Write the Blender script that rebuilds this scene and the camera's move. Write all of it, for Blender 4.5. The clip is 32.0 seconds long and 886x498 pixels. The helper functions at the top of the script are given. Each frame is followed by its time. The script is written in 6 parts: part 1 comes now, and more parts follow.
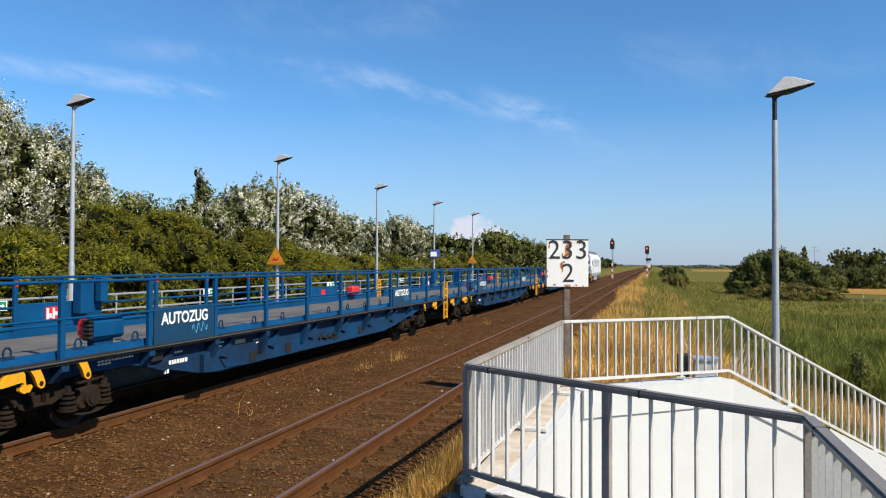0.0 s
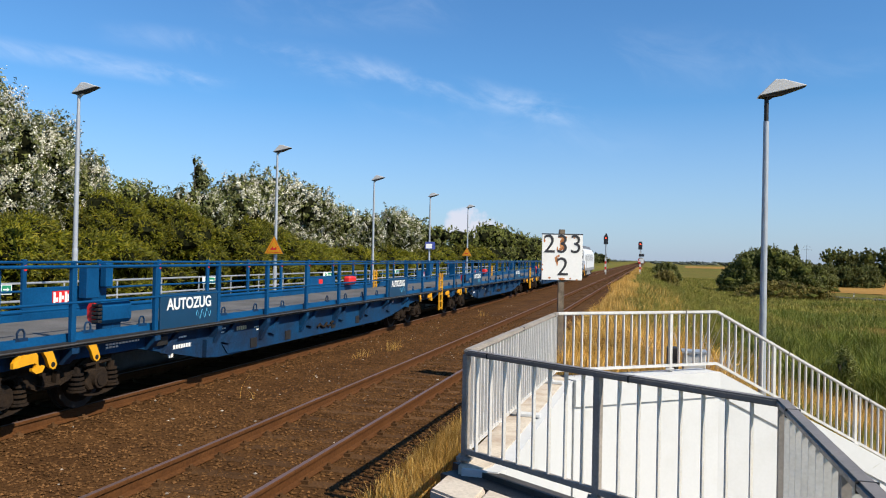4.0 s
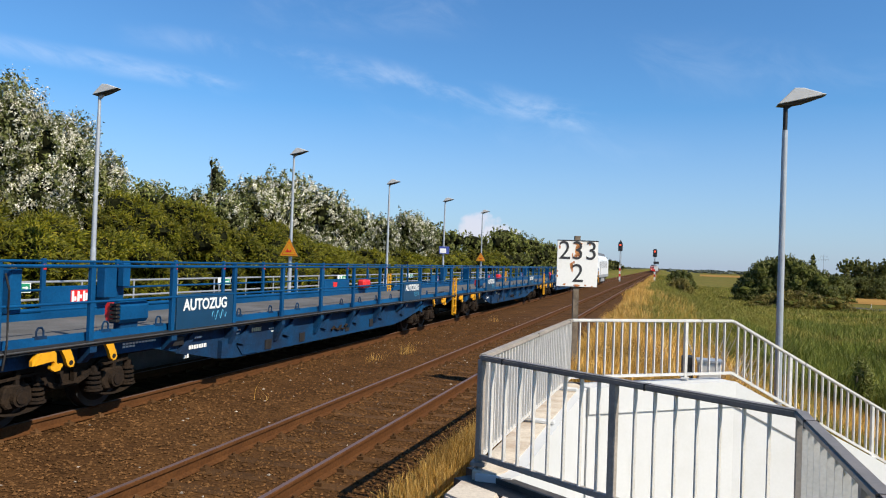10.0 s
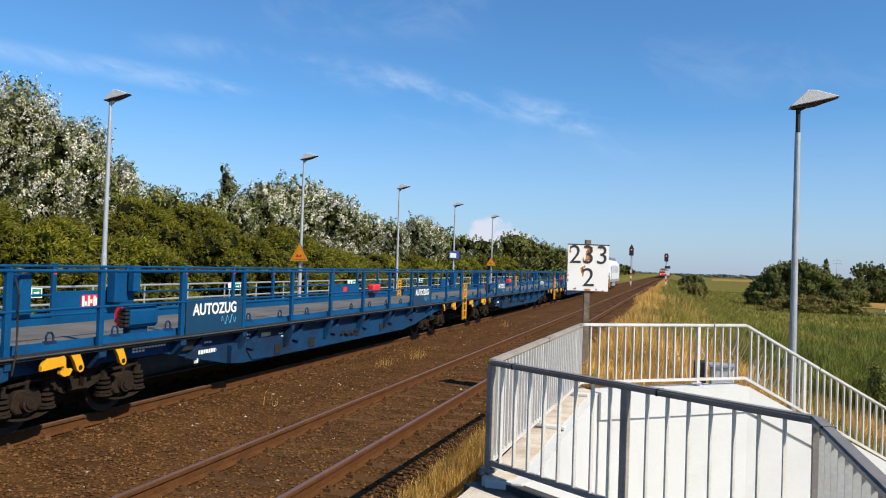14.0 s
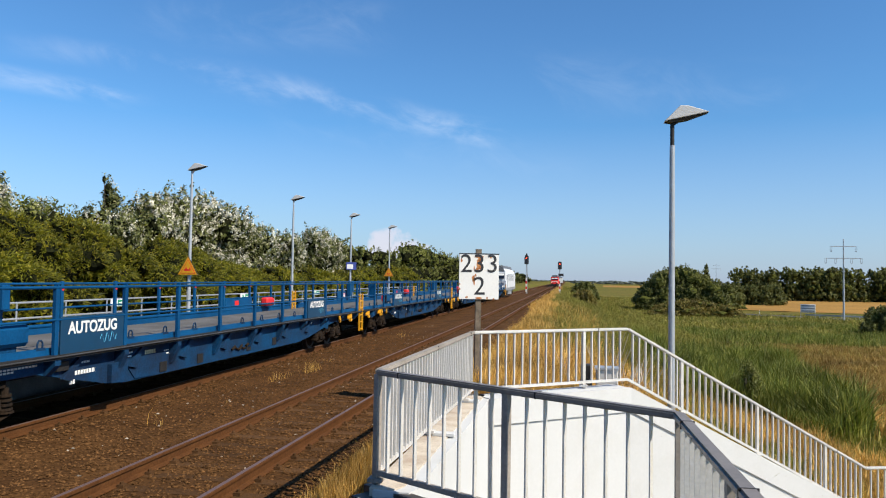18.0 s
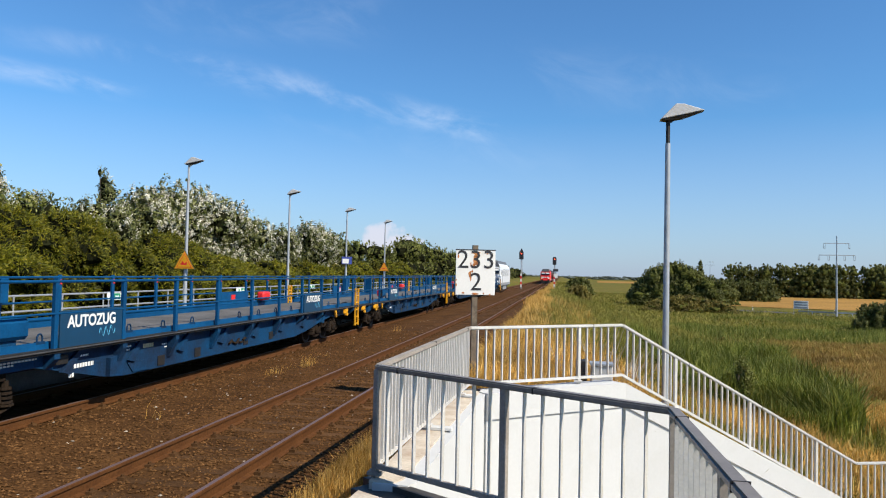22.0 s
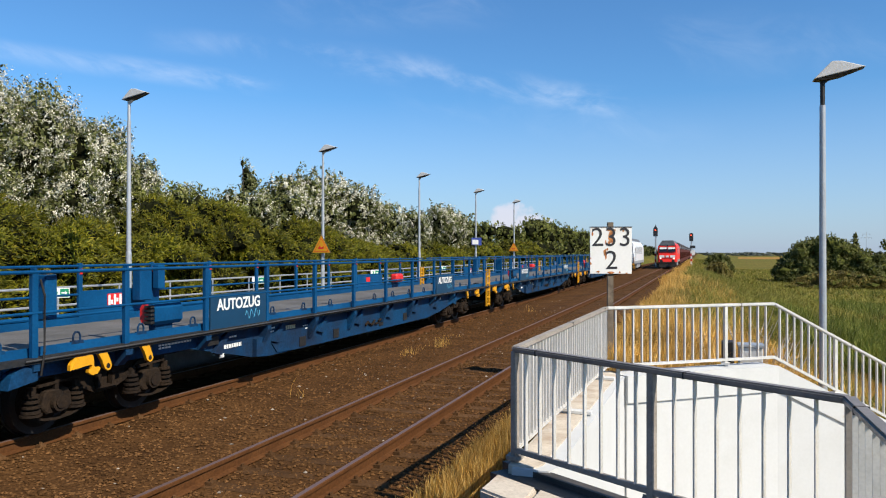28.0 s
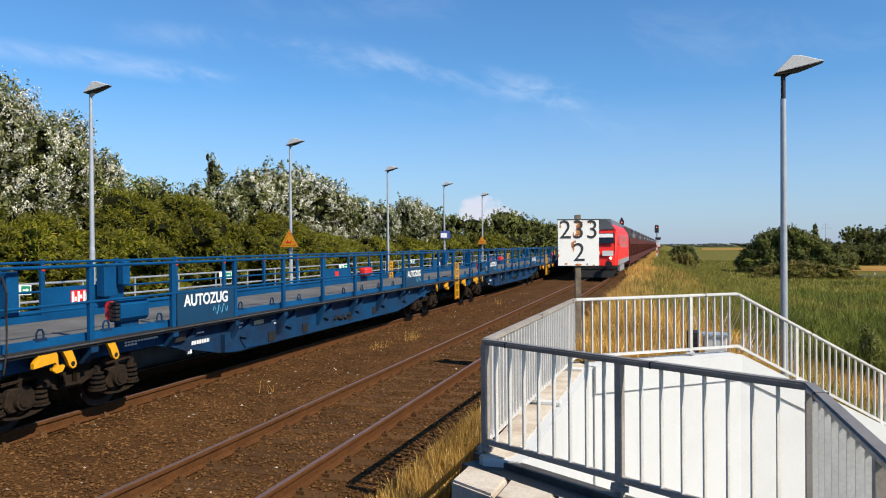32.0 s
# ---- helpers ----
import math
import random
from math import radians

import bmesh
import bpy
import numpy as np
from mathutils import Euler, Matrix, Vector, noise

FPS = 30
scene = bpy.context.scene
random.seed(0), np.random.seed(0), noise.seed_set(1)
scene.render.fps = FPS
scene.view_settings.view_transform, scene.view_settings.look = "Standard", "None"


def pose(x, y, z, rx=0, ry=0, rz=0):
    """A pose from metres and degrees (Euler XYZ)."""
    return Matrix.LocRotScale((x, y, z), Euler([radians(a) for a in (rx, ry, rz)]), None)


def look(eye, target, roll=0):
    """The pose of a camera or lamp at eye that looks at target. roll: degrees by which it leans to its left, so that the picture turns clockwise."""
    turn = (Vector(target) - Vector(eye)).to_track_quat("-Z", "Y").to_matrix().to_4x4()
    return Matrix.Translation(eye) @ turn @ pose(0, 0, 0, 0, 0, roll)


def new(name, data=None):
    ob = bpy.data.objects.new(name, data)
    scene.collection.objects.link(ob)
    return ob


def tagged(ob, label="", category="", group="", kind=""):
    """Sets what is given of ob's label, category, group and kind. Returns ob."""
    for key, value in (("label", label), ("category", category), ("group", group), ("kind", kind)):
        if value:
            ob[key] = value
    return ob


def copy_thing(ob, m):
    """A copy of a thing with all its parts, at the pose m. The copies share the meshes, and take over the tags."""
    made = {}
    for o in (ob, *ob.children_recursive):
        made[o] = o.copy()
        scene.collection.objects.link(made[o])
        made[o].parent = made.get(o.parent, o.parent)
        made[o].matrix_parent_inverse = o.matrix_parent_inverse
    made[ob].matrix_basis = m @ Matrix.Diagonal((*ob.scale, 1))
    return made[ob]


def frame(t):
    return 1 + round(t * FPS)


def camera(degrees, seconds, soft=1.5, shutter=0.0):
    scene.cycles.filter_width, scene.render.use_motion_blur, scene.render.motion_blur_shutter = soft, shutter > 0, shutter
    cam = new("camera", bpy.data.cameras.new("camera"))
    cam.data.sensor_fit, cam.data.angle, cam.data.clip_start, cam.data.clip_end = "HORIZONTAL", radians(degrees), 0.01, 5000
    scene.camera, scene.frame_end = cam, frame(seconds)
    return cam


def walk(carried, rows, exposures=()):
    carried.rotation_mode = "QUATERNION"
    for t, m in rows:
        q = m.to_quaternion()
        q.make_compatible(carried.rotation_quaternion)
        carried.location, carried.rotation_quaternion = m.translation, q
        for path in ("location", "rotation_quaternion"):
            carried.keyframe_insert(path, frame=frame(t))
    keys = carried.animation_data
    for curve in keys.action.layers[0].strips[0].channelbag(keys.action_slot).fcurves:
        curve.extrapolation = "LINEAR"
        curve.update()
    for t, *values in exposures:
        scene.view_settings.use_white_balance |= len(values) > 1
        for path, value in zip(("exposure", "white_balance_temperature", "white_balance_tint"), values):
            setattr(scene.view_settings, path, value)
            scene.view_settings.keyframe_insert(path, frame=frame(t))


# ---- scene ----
cam = camera(61.2, 32.0, 1.1)
PATH = [
    (0, (-0.014, 0.426, 2.455), (-0.557, 2.351, 2.495), 0.2),
    (0.5, (-0.017, 0.468, 2.44), (-0.583, 2.386, 2.484), 0.3),
    (1, (-0.038, 0.481, 2.432), (-0.6, 2.4, 2.478), 0.3),
    (1.5, (-0.013, 0.371, 2.437), (-0.565, 2.293, 2.474), 0.3),
    (2, (0.01, 0.191, 2.445), (-0.522, 2.119, 2.47), 0.5),
    (2.5, (0.002, 0.086, 2.445), (-0.519, 2.017, 2.464), 0.7),
    (3, (0.001, 0.047, 2.446), (-0.517, 1.979, 2.463), 0.8),
    (3.5, (0.006, 0.046, 2.443), (-0.516, 1.977, 2.462), 1.0),
    (5.5, (-0.009, 0.047, 2.447), (-0.543, 1.974, 2.467), 1.4),
    (6, (-0.013, 0.051, 2.444), (-0.55, 1.977, 2.465), 1.5),
    (6.5, (-0.017, 0.046, 2.444), (-0.556, 1.972, 2.466), 1.7),
    (7, (-0.018, 0.049, 2.444), (-0.558, 1.974, 2.467), 1.8),
    (7.5, (-0.021, 0.039, 2.45), (-0.562, 1.965, 2.473), 1.8),
    (8, (-0.016, 0.039, 2.446), (-0.561, 1.963, 2.472), 1.9),
    (8.5, (-0.018, 0.031, 2.445), (-0.566, 1.954, 2.473), 2.0),
    (9, (-0.016, 0.034, 2.444), (-0.568, 1.956, 2.473), 2.0),
    (9.5, (-0.017, 0.02, 2.446), (-0.574, 1.941, 2.476), 2.0),
    (10, (-0.02, 0.022, 2.445), (-0.582, 1.941, 2.476), 2.0),
    (10.5, (-0.025, 0.035, 2.444), (-0.591, 1.953, 2.476), 2.0),
    (11, (-0.024, 0.032, 2.444), (-0.594, 1.948, 2.476), 1.9),
    (11.5, (-0.023, 0.036, 2.439), (-0.599, 1.951, 2.472), 1.9),
    (12, (-0.029, 0.047, 2.445), (-0.607, 1.961, 2.477), 1.9),
    (12.5, (-0.031, 0.031, 2.447), (-0.609, 1.946, 2.479), 1.9),
    (13, (-0.031, 0.027, 2.444), (-0.609, 1.941, 2.478), 1.9),
    (13.5, (-0.027, 0.054, 2.444), (-0.611, 1.966, 2.48), 1.9),
    (14, (-0.024, 0.085, 2.436), (-0.613, 1.996, 2.479), 1.9),
    (14.5, (-0.027, 0.115, 2.438), (-0.621, 2.024, 2.487), 1.8),
    (16.5, (-0.029, 0.19, 2.431), (-0.605, 2.104, 2.501), 1.2),
    (17, (-0.033, 0.246, 2.431), (-0.521, 2.184, 2.505), 1.0),
    (17.5, (0.072, 0.119, 2.436), (-0.306, 2.082, 2.511), 0.7),
    (18, (0.117, 0.071, 2.432), (-0.211, 2.043, 2.51), 0.9),
    (18.5, (0.119, -0.025, 2.446), (-0.21, 1.946, 2.522), 1.0),
    (19, (0.112, -0.033, 2.448), (-0.216, 1.939, 2.523), 1.0),
    (19.5, (0.11, -0.051, 2.457), (-0.214, 1.921, 2.529), 1.0),
    (20, (0.096, -0.063, 2.455), (-0.225, 1.91, 2.527), 1.0),
    (20.5, (0.094, -0.052, 2.453), (-0.225, 1.922, 2.523), 1.1),
    (21, (0.096, -0.042, 2.451), (-0.221, 1.932, 2.519), 1.1),
    (21.5, (0.089, -0.047, 2.45), (-0.226, 1.926, 2.517), 1.2),
    (22, (0.091, -0.043, 2.452), (-0.223, 1.931, 2.516), 1.2),
    (22.5, (0.087, -0.043, 2.457), (-0.226, 1.931, 2.519), 1.3),
    (23, (0.091, -0.039, 2.455), (-0.222, 1.935, 2.515), 1.3),
    (23.5, (0.09, -0.034, 2.454), (-0.222, 1.94, 2.513), 1.3),
    (24, (0.085, -0.044, 2.457), (-0.225, 1.931, 2.513), 1.3),
    (24.5, (0.086, -0.03, 2.454), (-0.227, 1.945, 2.508), 1.3),
    (25, (0.077, -0.042, 2.456), (-0.257, 1.929, 2.507), 1.3),
    (25.5, (0.083, -0.105, 2.471), (-0.291, 1.859, 2.514), 1.3),
    (26, (0.064, -0.111, 2.468), (-0.375, 1.84, 2.504), 1.2),
    (26.5, (0.017, 0.043, 2.462), (-0.517, 1.97, 2.488), 0.8),
    (28.5, (-0.012, 0.159, 2.442), (-0.66, 2.051, 2.446), 0.0),
    (29, (-0.011, 0.14, 2.445), (-0.654, 2.033, 2.445), -0.0),
    (29.5, (-0.01, 0.135, 2.442), (-0.649, 2.031, 2.44), -0.1),
    (30, (-0.013, 0.127, 2.441), (-0.647, 2.024, 2.437), -0.2),
    (30.5, (-0.013, 0.131, 2.442), (-0.644, 2.029, 2.436), -0.3),
    (31, (0.0, 0.112, 2.443), (-0.629, 2.01, 2.434), -0.4),
    (31.5, (0.0, 0.116, 2.443), (-0.616, 2.019, 2.435), -0.4),
    (32, (-0.014, 0.126, 2.446), (-0.58, 2.044, 2.436), -0.4),
]
walk(cam, [(t, look(eye, target, roll)) for t, eye, target, roll in PATH])

# ---- light ----
SUN = Vector((1.0, -0.42, 1.0)).normalized()
world = bpy.data.worlds.new("sky")
scene.world = world
world.use_nodes = True
wt = world.node_tree
wt.nodes.clear()


def wnode(kind, **kw):
    n = wt.nodes.new(kind)
    for k, v in kw.items():
        n.inputs[k].default_value = v
    return n


sky = wt.nodes.new("ShaderNodeTexSky")
sky.sky_type, sky.sun_disc = "NISHITA", False
sky.sun_elevation = math.asin(SUN.z)
sky.sun_rotation = math.atan2(SUN.x, SUN.y)
sky.air_density, sky.dust_density, sky.ozone_density = 1.0, 0.6, 2.5
tint = wt.nodes.new("ShaderNodeMix")
tint.data_type, tint.blend_type = "RGBA", "MULTIPLY"
tint.inputs[0].default_value = 1.0
tint.inputs[7].default_value = (0.55, 0.95, 1.27, 1)
wt.links.new(sky.outputs[0], tint.inputs[6])
# thin cirrus in two or three long streaks, and one small cumulus low behind the trees
def wmath(op, a, b=None, clamp=False):
    n = wt.nodes.new("ShaderNodeMath")
    n.operation, n.use_clamp = op, clamp
    for i, v in enumerate((a, b)):
        if v is None:
            continue
        if isinstance(v, (int, float)):
            n.inputs[i].default_value = v
        else:
            wt.links.new(v, n.inputs[i])
    return n.outputs[0]


def wdot(v):
    n = wt.nodes.new("ShaderNodeVectorMath")
    n.operation = "DOT_PRODUCT"
    wt.links.new(tc.outputs["Generated"], n.inputs[0])
    n.inputs[1].default_value = v
    return n.outputs["Value"]


def wrange(v, a, b, c=0.0, d=1.0):
    n = wt.nodes.new("ShaderNodeMapRange")
    n.interpolation_type = "SMOOTHSTEP"
    for i, k in enumerate((a, b, c, d)):
        n.inputs[i + 1].default_value = k
    wt.links.new(v, n.inputs[0])
    return n.outputs[0]


tc = wt.nodes.new("ShaderNodeTexCoord")
sx = wt.nodes.new("ShaderNodeSeparateXYZ")
wt.links.new(tc.outputs["Generated"], sx.inputs[0])
mp = wt.nodes.new("ShaderNodeMapping")
mp.vector_type = "TEXTURE"
mp.inputs["Rotation"].default_value = (0, radians(14), radians(20))
mp.inputs["Scale"].default_value = (0.17, 0.4, 0.075)
wt.links.new(tc.outputs["Generated"], mp.inputs[0])
no = wt.nodes.new("ShaderNodeTexNoise")
no.inputs["Scale"].default_value, no.inputs["Detail"].default_value, no.inputs["Roughness"].default_value = 1.5, 8, 0.6
no.inputs["Distortion"].default_value = 0.5
wt.links.new(mp.outputs[0], no.inputs["Vector"])
wisp = wrange(no.outputs[0], 0.40, 0.80)
cloud = None
for d0, d1, wide, amount in (((-0.43, 0.87, 0.247), (-0.09, 0.978, 0.186), 0.028, 0.36), ((-0.78, 0.59, 0.226), (-0.54, 0.815, 0.213), 0.018, 0.34), ((-0.56, 0.79, 0.258), (-0.44, 0.86, 0.254), 0.020, 0.24),
                             ((-0.05, 0.98, 0.26), (0.25, 0.94, 0.22), 0.06, 0.10), ((-0.45, 0.83, 0.31), (-0.28, 0.90, 0.32), 0.05, 0.12), ((-0.35, 0.91, 0.19), (-0.02, 0.985, 0.15), 0.04, 0.08)):
    d0, d1 = Vector(d0).normalized(), Vector(d1).normalized()
    nrm = d0.cross(d1).normalized()
    mid = (d0 + d1).normalized()
    half = mid.dot(d0)
    across = wrange(wmath("ABSOLUTE", wdot(nrm)), wide, 0.0)
    ends = wrange(wdot(mid), half - 0.012, half + 0.35 * (1 - half))
    c = wmath("MULTIPLY", wmath("MULTIPLY", across, ends), wmath("MULTIPLY", wisp, amount))
    cloud = c if cloud is None else wmath("MAXIMUM", cloud, c)
n3 = wt.nodes.new("ShaderNodeTexNoise")
n3.inputs["Scale"].default_value, n3.inputs["Detail"].default_value = 45, 6
wt.links.new(tc.outputs["Generated"], n3.inputs["Vector"])
puff = None
for way, near_, far_ in (((-0.240, 0.969, 0.044), 0.99964, 0.99990), ((-0.222, 0.975, 0.038), 0.99966, 0.99992), ((-0.200, 0.979, 0.030), 0.99968, 0.99994)):
    c = wmath("ADD", wdot(Vector(way).normalized()), wmath("MULTIPLY", wmath("SUBTRACT", n3.outputs[0], 0.5), 0.0009))
    c = wmath("MULTIPLY", wrange(c, near_, far_), 0.55)
    puff = c if puff is None else wmath("MAXIMUM", puff, c)
# haze near the horizon
hz = wt.nodes.new("ShaderNodeMapRange")
hz.inputs[1].default_value, hz.inputs[2].default_value, hz.inputs[3].default_value, hz.inputs[4].default_value = -0.02, 0.20, 0.60, 0.0
wt.links.new(sx.outputs[2], hz.inputs[0])
m1 = wt.nodes.new("ShaderNodeMix")
m1.data_type = "RGBA"
m1.inputs[7].default_value = (4.7, 4.85, 6.55, 1)
wt.links.new(hz.outputs[0], m1.inputs[0])
wt.links.new(tint.outputs[2], m1.inputs[6])
m2 = wt.nodes.new("ShaderNodeMix")
m2.data_type = "RGBA"
m2.inputs[7].default_value = (8.0, 8.6, 9.6, 1)
wt.links.new(cloud, m2.inputs[0])
wt.links.new(m1.outputs[2], m2.inputs[6])
m3 = wt.nodes.new("ShaderNodeMix")
m3.data_type = "RGBA"
m3.inputs[7].default_value = (7.9, 7.0, 7.6, 1)
wt.links.new(puff, m3.inputs[0])
wt.links.new(m2.outputs[2], m3.inputs[6])
bg = wnode("ShaderNodeBackground", Strength=0.079)
wt.links.new(m3.outputs[2], bg.inputs[0])
wo = wt.nodes.new("ShaderNodeOutputWorld")
wt.links.new(bg.outputs[0], wo.inputs[0])
sun_lamp = new("sun", bpy.data.lights.new("sun", "SUN"))
sun_lamp.data.energy, sun_lamp.data.angle, sun_lamp.data.color = 5.0, radians(0.5), (1.0, 0.905, 0.75)
sun_lamp.matrix_world = look(SUN * 60, (0, 0, 0))
scene.view_settings.exposure = 0.62


# ---- materials ----
def mat(name, col, rough=0.6, metal=0.0, var=0.15, scale=6.0, bump=0.0, col2=None, fine=60.0, rnd=0.0, island=0.0, spec=0.5, trans=0.0, amt=0.5):
    """Two scales of variation on a base colour; col2: a second colour in blotches; rnd / island: difference from piece to piece."""
    col = tuple(c * 0.86 for c in col)
    col2 = tuple(c * 0.86 for c in col2) if col2 else None
    m = bpy.data.materials.new(name)
    m.use_nodes = True
    t = m.node_tree
    b = t.nodes["Principled BSDF"]
    b.inputs["Roughness"].default_value, b.inputs["Metallic"].default_value = rough, metal
    b.inputs["Specular IOR Level"].default_value = spec
    co = t.nodes.new("ShaderNodeTexCoord")
    n1 = t.nodes.new("ShaderNodeTexNoise")
    n1.inputs["Scale"].default_value, n1.inputs["Detail"].default_value, n1.inputs["Roughness"].default_value = scale, 5, 0.6
    n2 = t.nodes.new("ShaderNodeTexNoise")
    n2.inputs["Scale"].default_value, n2.inputs["Detail"].default_value = fine, 3
    for n in (n1, n2):
        t.links.new(co.outputs["Object"], n.inputs["Vector"])
    mix = t.nodes.new("ShaderNodeMix")
    mix.data_type = "RGBA"
    c2 = col2 or tuple(c * (1 - 2.2 * var) if 1 - 2.2 * var > 0 else 0 for c in col)
    mix.inputs[6].default_value, mix.inputs[7].default_value = (*col, 1), (*c2, 1)
    rg = t.nodes.new("ShaderNodeMapRange")
    rg.inputs[1].default_value, rg.inputs[2].default_value = amt - 0.14, amt + 0.16
    t.links.new(n1.outputs[0], rg.inputs[0])
    t.links.new(rg.outputs[0], mix.inputs[0])
    hs = t.nodes.new("ShaderNodeHueSaturation")
    t.links.new(mix.outputs[2], hs.inputs["Color"])
    v = t.nodes.new("ShaderNodeMapRange")
    v.inputs[1].default_value, v.inputs[2].default_value = 0.3, 0.7
    v.inputs[3].default_value, v.inputs[4].default_value = 1 - var, 1 + var
    t.links.new(n2.outputs[0], v.inputs[0])
    out = v.outputs[0]
    if rnd or island:
        if island:
            src = t.nodes.new("ShaderNodeNewGeometry").outputs["Random Per Island"]
        else:
            src = t.nodes.new("ShaderNodeObjectInfo").outputs["Random"]
        r2 = t.nodes.new("ShaderNodeMapRange")
        k = max(rnd, island)
        r2.inputs[3].default_value, r2.inputs[4].default_value = 1 - k, 1 + k
        t.links.new(src, r2.inputs[0])
        mu = t.nodes.new("ShaderNodeMath")
        mu.operation = "MULTIPLY"
        t.links.new(out, mu.inputs[0])
        t.links.new(r2.outputs[0], mu.inputs[1])
        out = mu.outputs[0]
    t.links.new(out, hs.inputs["Value"])
    t.links.new(hs.outputs[0], b.inputs["Base Color"])
    if bump:
        bp = t.nodes.new("ShaderNodeBump")
        bp.inputs["Strength"].default_value, bp.inputs["Distance"].default_value = min(bump, 1.0), 0.02
        t.links.new(n2.outputs[0], bp.inputs["Height"])
        t.links.new(bp.outputs[0], b.inputs["Normal"])
    if trans:
        tr = t.nodes.new("ShaderNodeBsdfTranslucent")
        t.links.new(hs.outputs[0], tr.inputs[0])
        ms = t.nodes.new("ShaderNodeMixShader")
        ms.inputs[0].default_value = trans
        t.links.new(b.outputs[0], ms.inputs[1])
        t.links.new(tr.outputs[0], ms.inputs[2])
        t.links.new(ms.outputs[0], t.nodes["Material Output"].inputs[0])
    return m


def leafmat(name, cols, trans=0.3, rough=0.6):
    """Leaves whose colour is chosen leaf by leaf from a few."""
    m = bpy.data.materials.new(name)
    m.use_nodes = True
    t = m.node_tree
    b = t.nodes["Principled BSDF"]
    b.inputs["Roughness"].default_value = rough
    b.inputs["Specular IOR Level"].default_value = 0.25
    g = t.nodes.new("ShaderNodeNewGeometry")
    r = t.nodes.new("ShaderNodeValToRGB")
    el = r.color_ramp.elements
    for i, (p, c) in enumerate(cols):
        e = el[i] if i < 2 else el.new(p)
        e.position, e.color = p, (c[0] * 0.86, c[1] * 0.86, c[2] * 0.86, 1)
    t.links.new(g.outputs["Random Per Island"], r.inputs[0])
    co = t.nodes.new("ShaderNodeTexCoord")
    n = t.nodes.new("ShaderNodeTexNoise")
    n.inputs["Scale"].default_value, n.inputs["Detail"].default_value = 0.45, 3
    t.links.new(co.outputs["Object"], n.inputs["Vector"])
    v = t.nodes.new("ShaderNodeMapRange")
    v.inputs[1].default_value, v.inputs[2].default_value, v.inputs[3].default_value, v.inputs[4].default_value = 0.35, 0.65, 0.65, 1.3
    t.links.new(n.outputs[0], v.inputs[0])
    hs = t.nodes.new("ShaderNodeHueSaturation")
    t.links.new(r.outputs[0], hs.inputs["Color"])
    t.links.new(v.outputs[0], hs.inputs["Value"])
    t.links.new(hs.outputs[0], b.inputs["Base Color"])
    tr = t.nodes.new("ShaderNodeBsdfTranslucent")
    t.links.new(hs.outputs[0], tr.inputs[0])
    ms = t.nodes.new("ShaderNodeMixShader")
    ms.inputs[0].default_value = trans
    t.links.new(b.outputs[0], ms.inputs[1])
    t.links.new(tr.outputs[0], ms.inputs[2])
    t.links.new(ms.outputs[0], t.nodes["Material Output"].inputs[0])
    return m


def glow(name, col, strength):
    m = bpy.data.materials.new(name)
    m.use_nodes = True
    b = m.node_tree.nodes["Principled BSDF"]
    b.inputs["Base Color"].default_value = (*col, 1)
    b.inputs["Emission Color"].default_value = (*col, 1)
    b.inputs["Emission Strength"].default_value = strength
    return m


BLUE = mat("wagon_blue", (0.003, 0.066, 0.180), 0.5, 0, 0.12, 1.4, 0.05, (0.002, 0.045, 0.128), 30, spec=0.12)
BLUE_D = mat("panel_blue", (0.003, 0.042, 0.10), 0.45, 0, 0.06, 3)
BLUE_F = mat("underframe_blue", (0.004, 0.046, 0.122), 0.6, 0, 0.25, 1.2, 0.1, (0.010, 0.022, 0.050), 25, spec=0.12)
DECK = mat("deck_grey", (0.135, 0.132, 0.13), 0.8, 0.0, 0.2, 1.0, 0.15, (0.085, 0.082, 0.078), 40, spec=0.2)
STEEL = mat("galvanised", (0.48, 0.50, 0.53), 0.42, 0.55, 0.10, 5, 0.04, None, 40)
RAILTOPZ = mat("handrail_bright_zinc", (0.60, 0.59, 0.57), 0.55, 0.0, 0.08, 3, 0.03, None, 50)
RAILING = mat("railing_zinc", (0.72, 0.70, 0.67), 0.5, 0.35, 0.08, 3, 0.03, None, 50)
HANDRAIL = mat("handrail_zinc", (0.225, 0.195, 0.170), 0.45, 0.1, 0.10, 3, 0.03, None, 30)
POLE = mat("lamp_pole_zinc", (0.42, 0.45, 0.49), 0.5, 0.35, 0.08, 2, 0.03, None, 25)
LAMPHEAD = mat("lamp_head", (0.52, 0.52, 0.52), 0.45, 0.0, 0.06, 4)
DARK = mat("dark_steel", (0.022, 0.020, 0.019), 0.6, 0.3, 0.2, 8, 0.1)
LIP = mat("dark_lip", (0.016, 0.020, 0.026), 0.7, 0.0, 0.3, 3, 0.1, (0.030, 0.026, 0.022), 20, spec=0.15)
PIPE = mat("pipe_grey", (0.085, 0.082, 0.08), 0.5, 0.3, 0.2, 2)
BOGIE = mat("bogie_dirt", (0.026, 0.0165, 0.010), 0.9, 0.0, 0.35, 5, 0.2, (0.014, 0.010, 0.008), 35, spec=0.12)
YELLOW = mat("safety_yellow", (0.72, 0.34, 0.010), 0.45, 0, 0.08, 6)
RED = mat("signal_red", (0.65, 0.02, 0.02), 0.45, 0, 0.06, 6)
WHITE = mat("white_paint", (0.78, 0.78, 0.76), 0.5, 0, 0.04, 4)
GREEN = mat("sign_green", (0.0, 0.22, 0.10), 0.5, 0, 0.05, 6)
INK = mat("ink_black", (0.02, 0.02, 0.025), 0.6, 0, 0.1, 6)
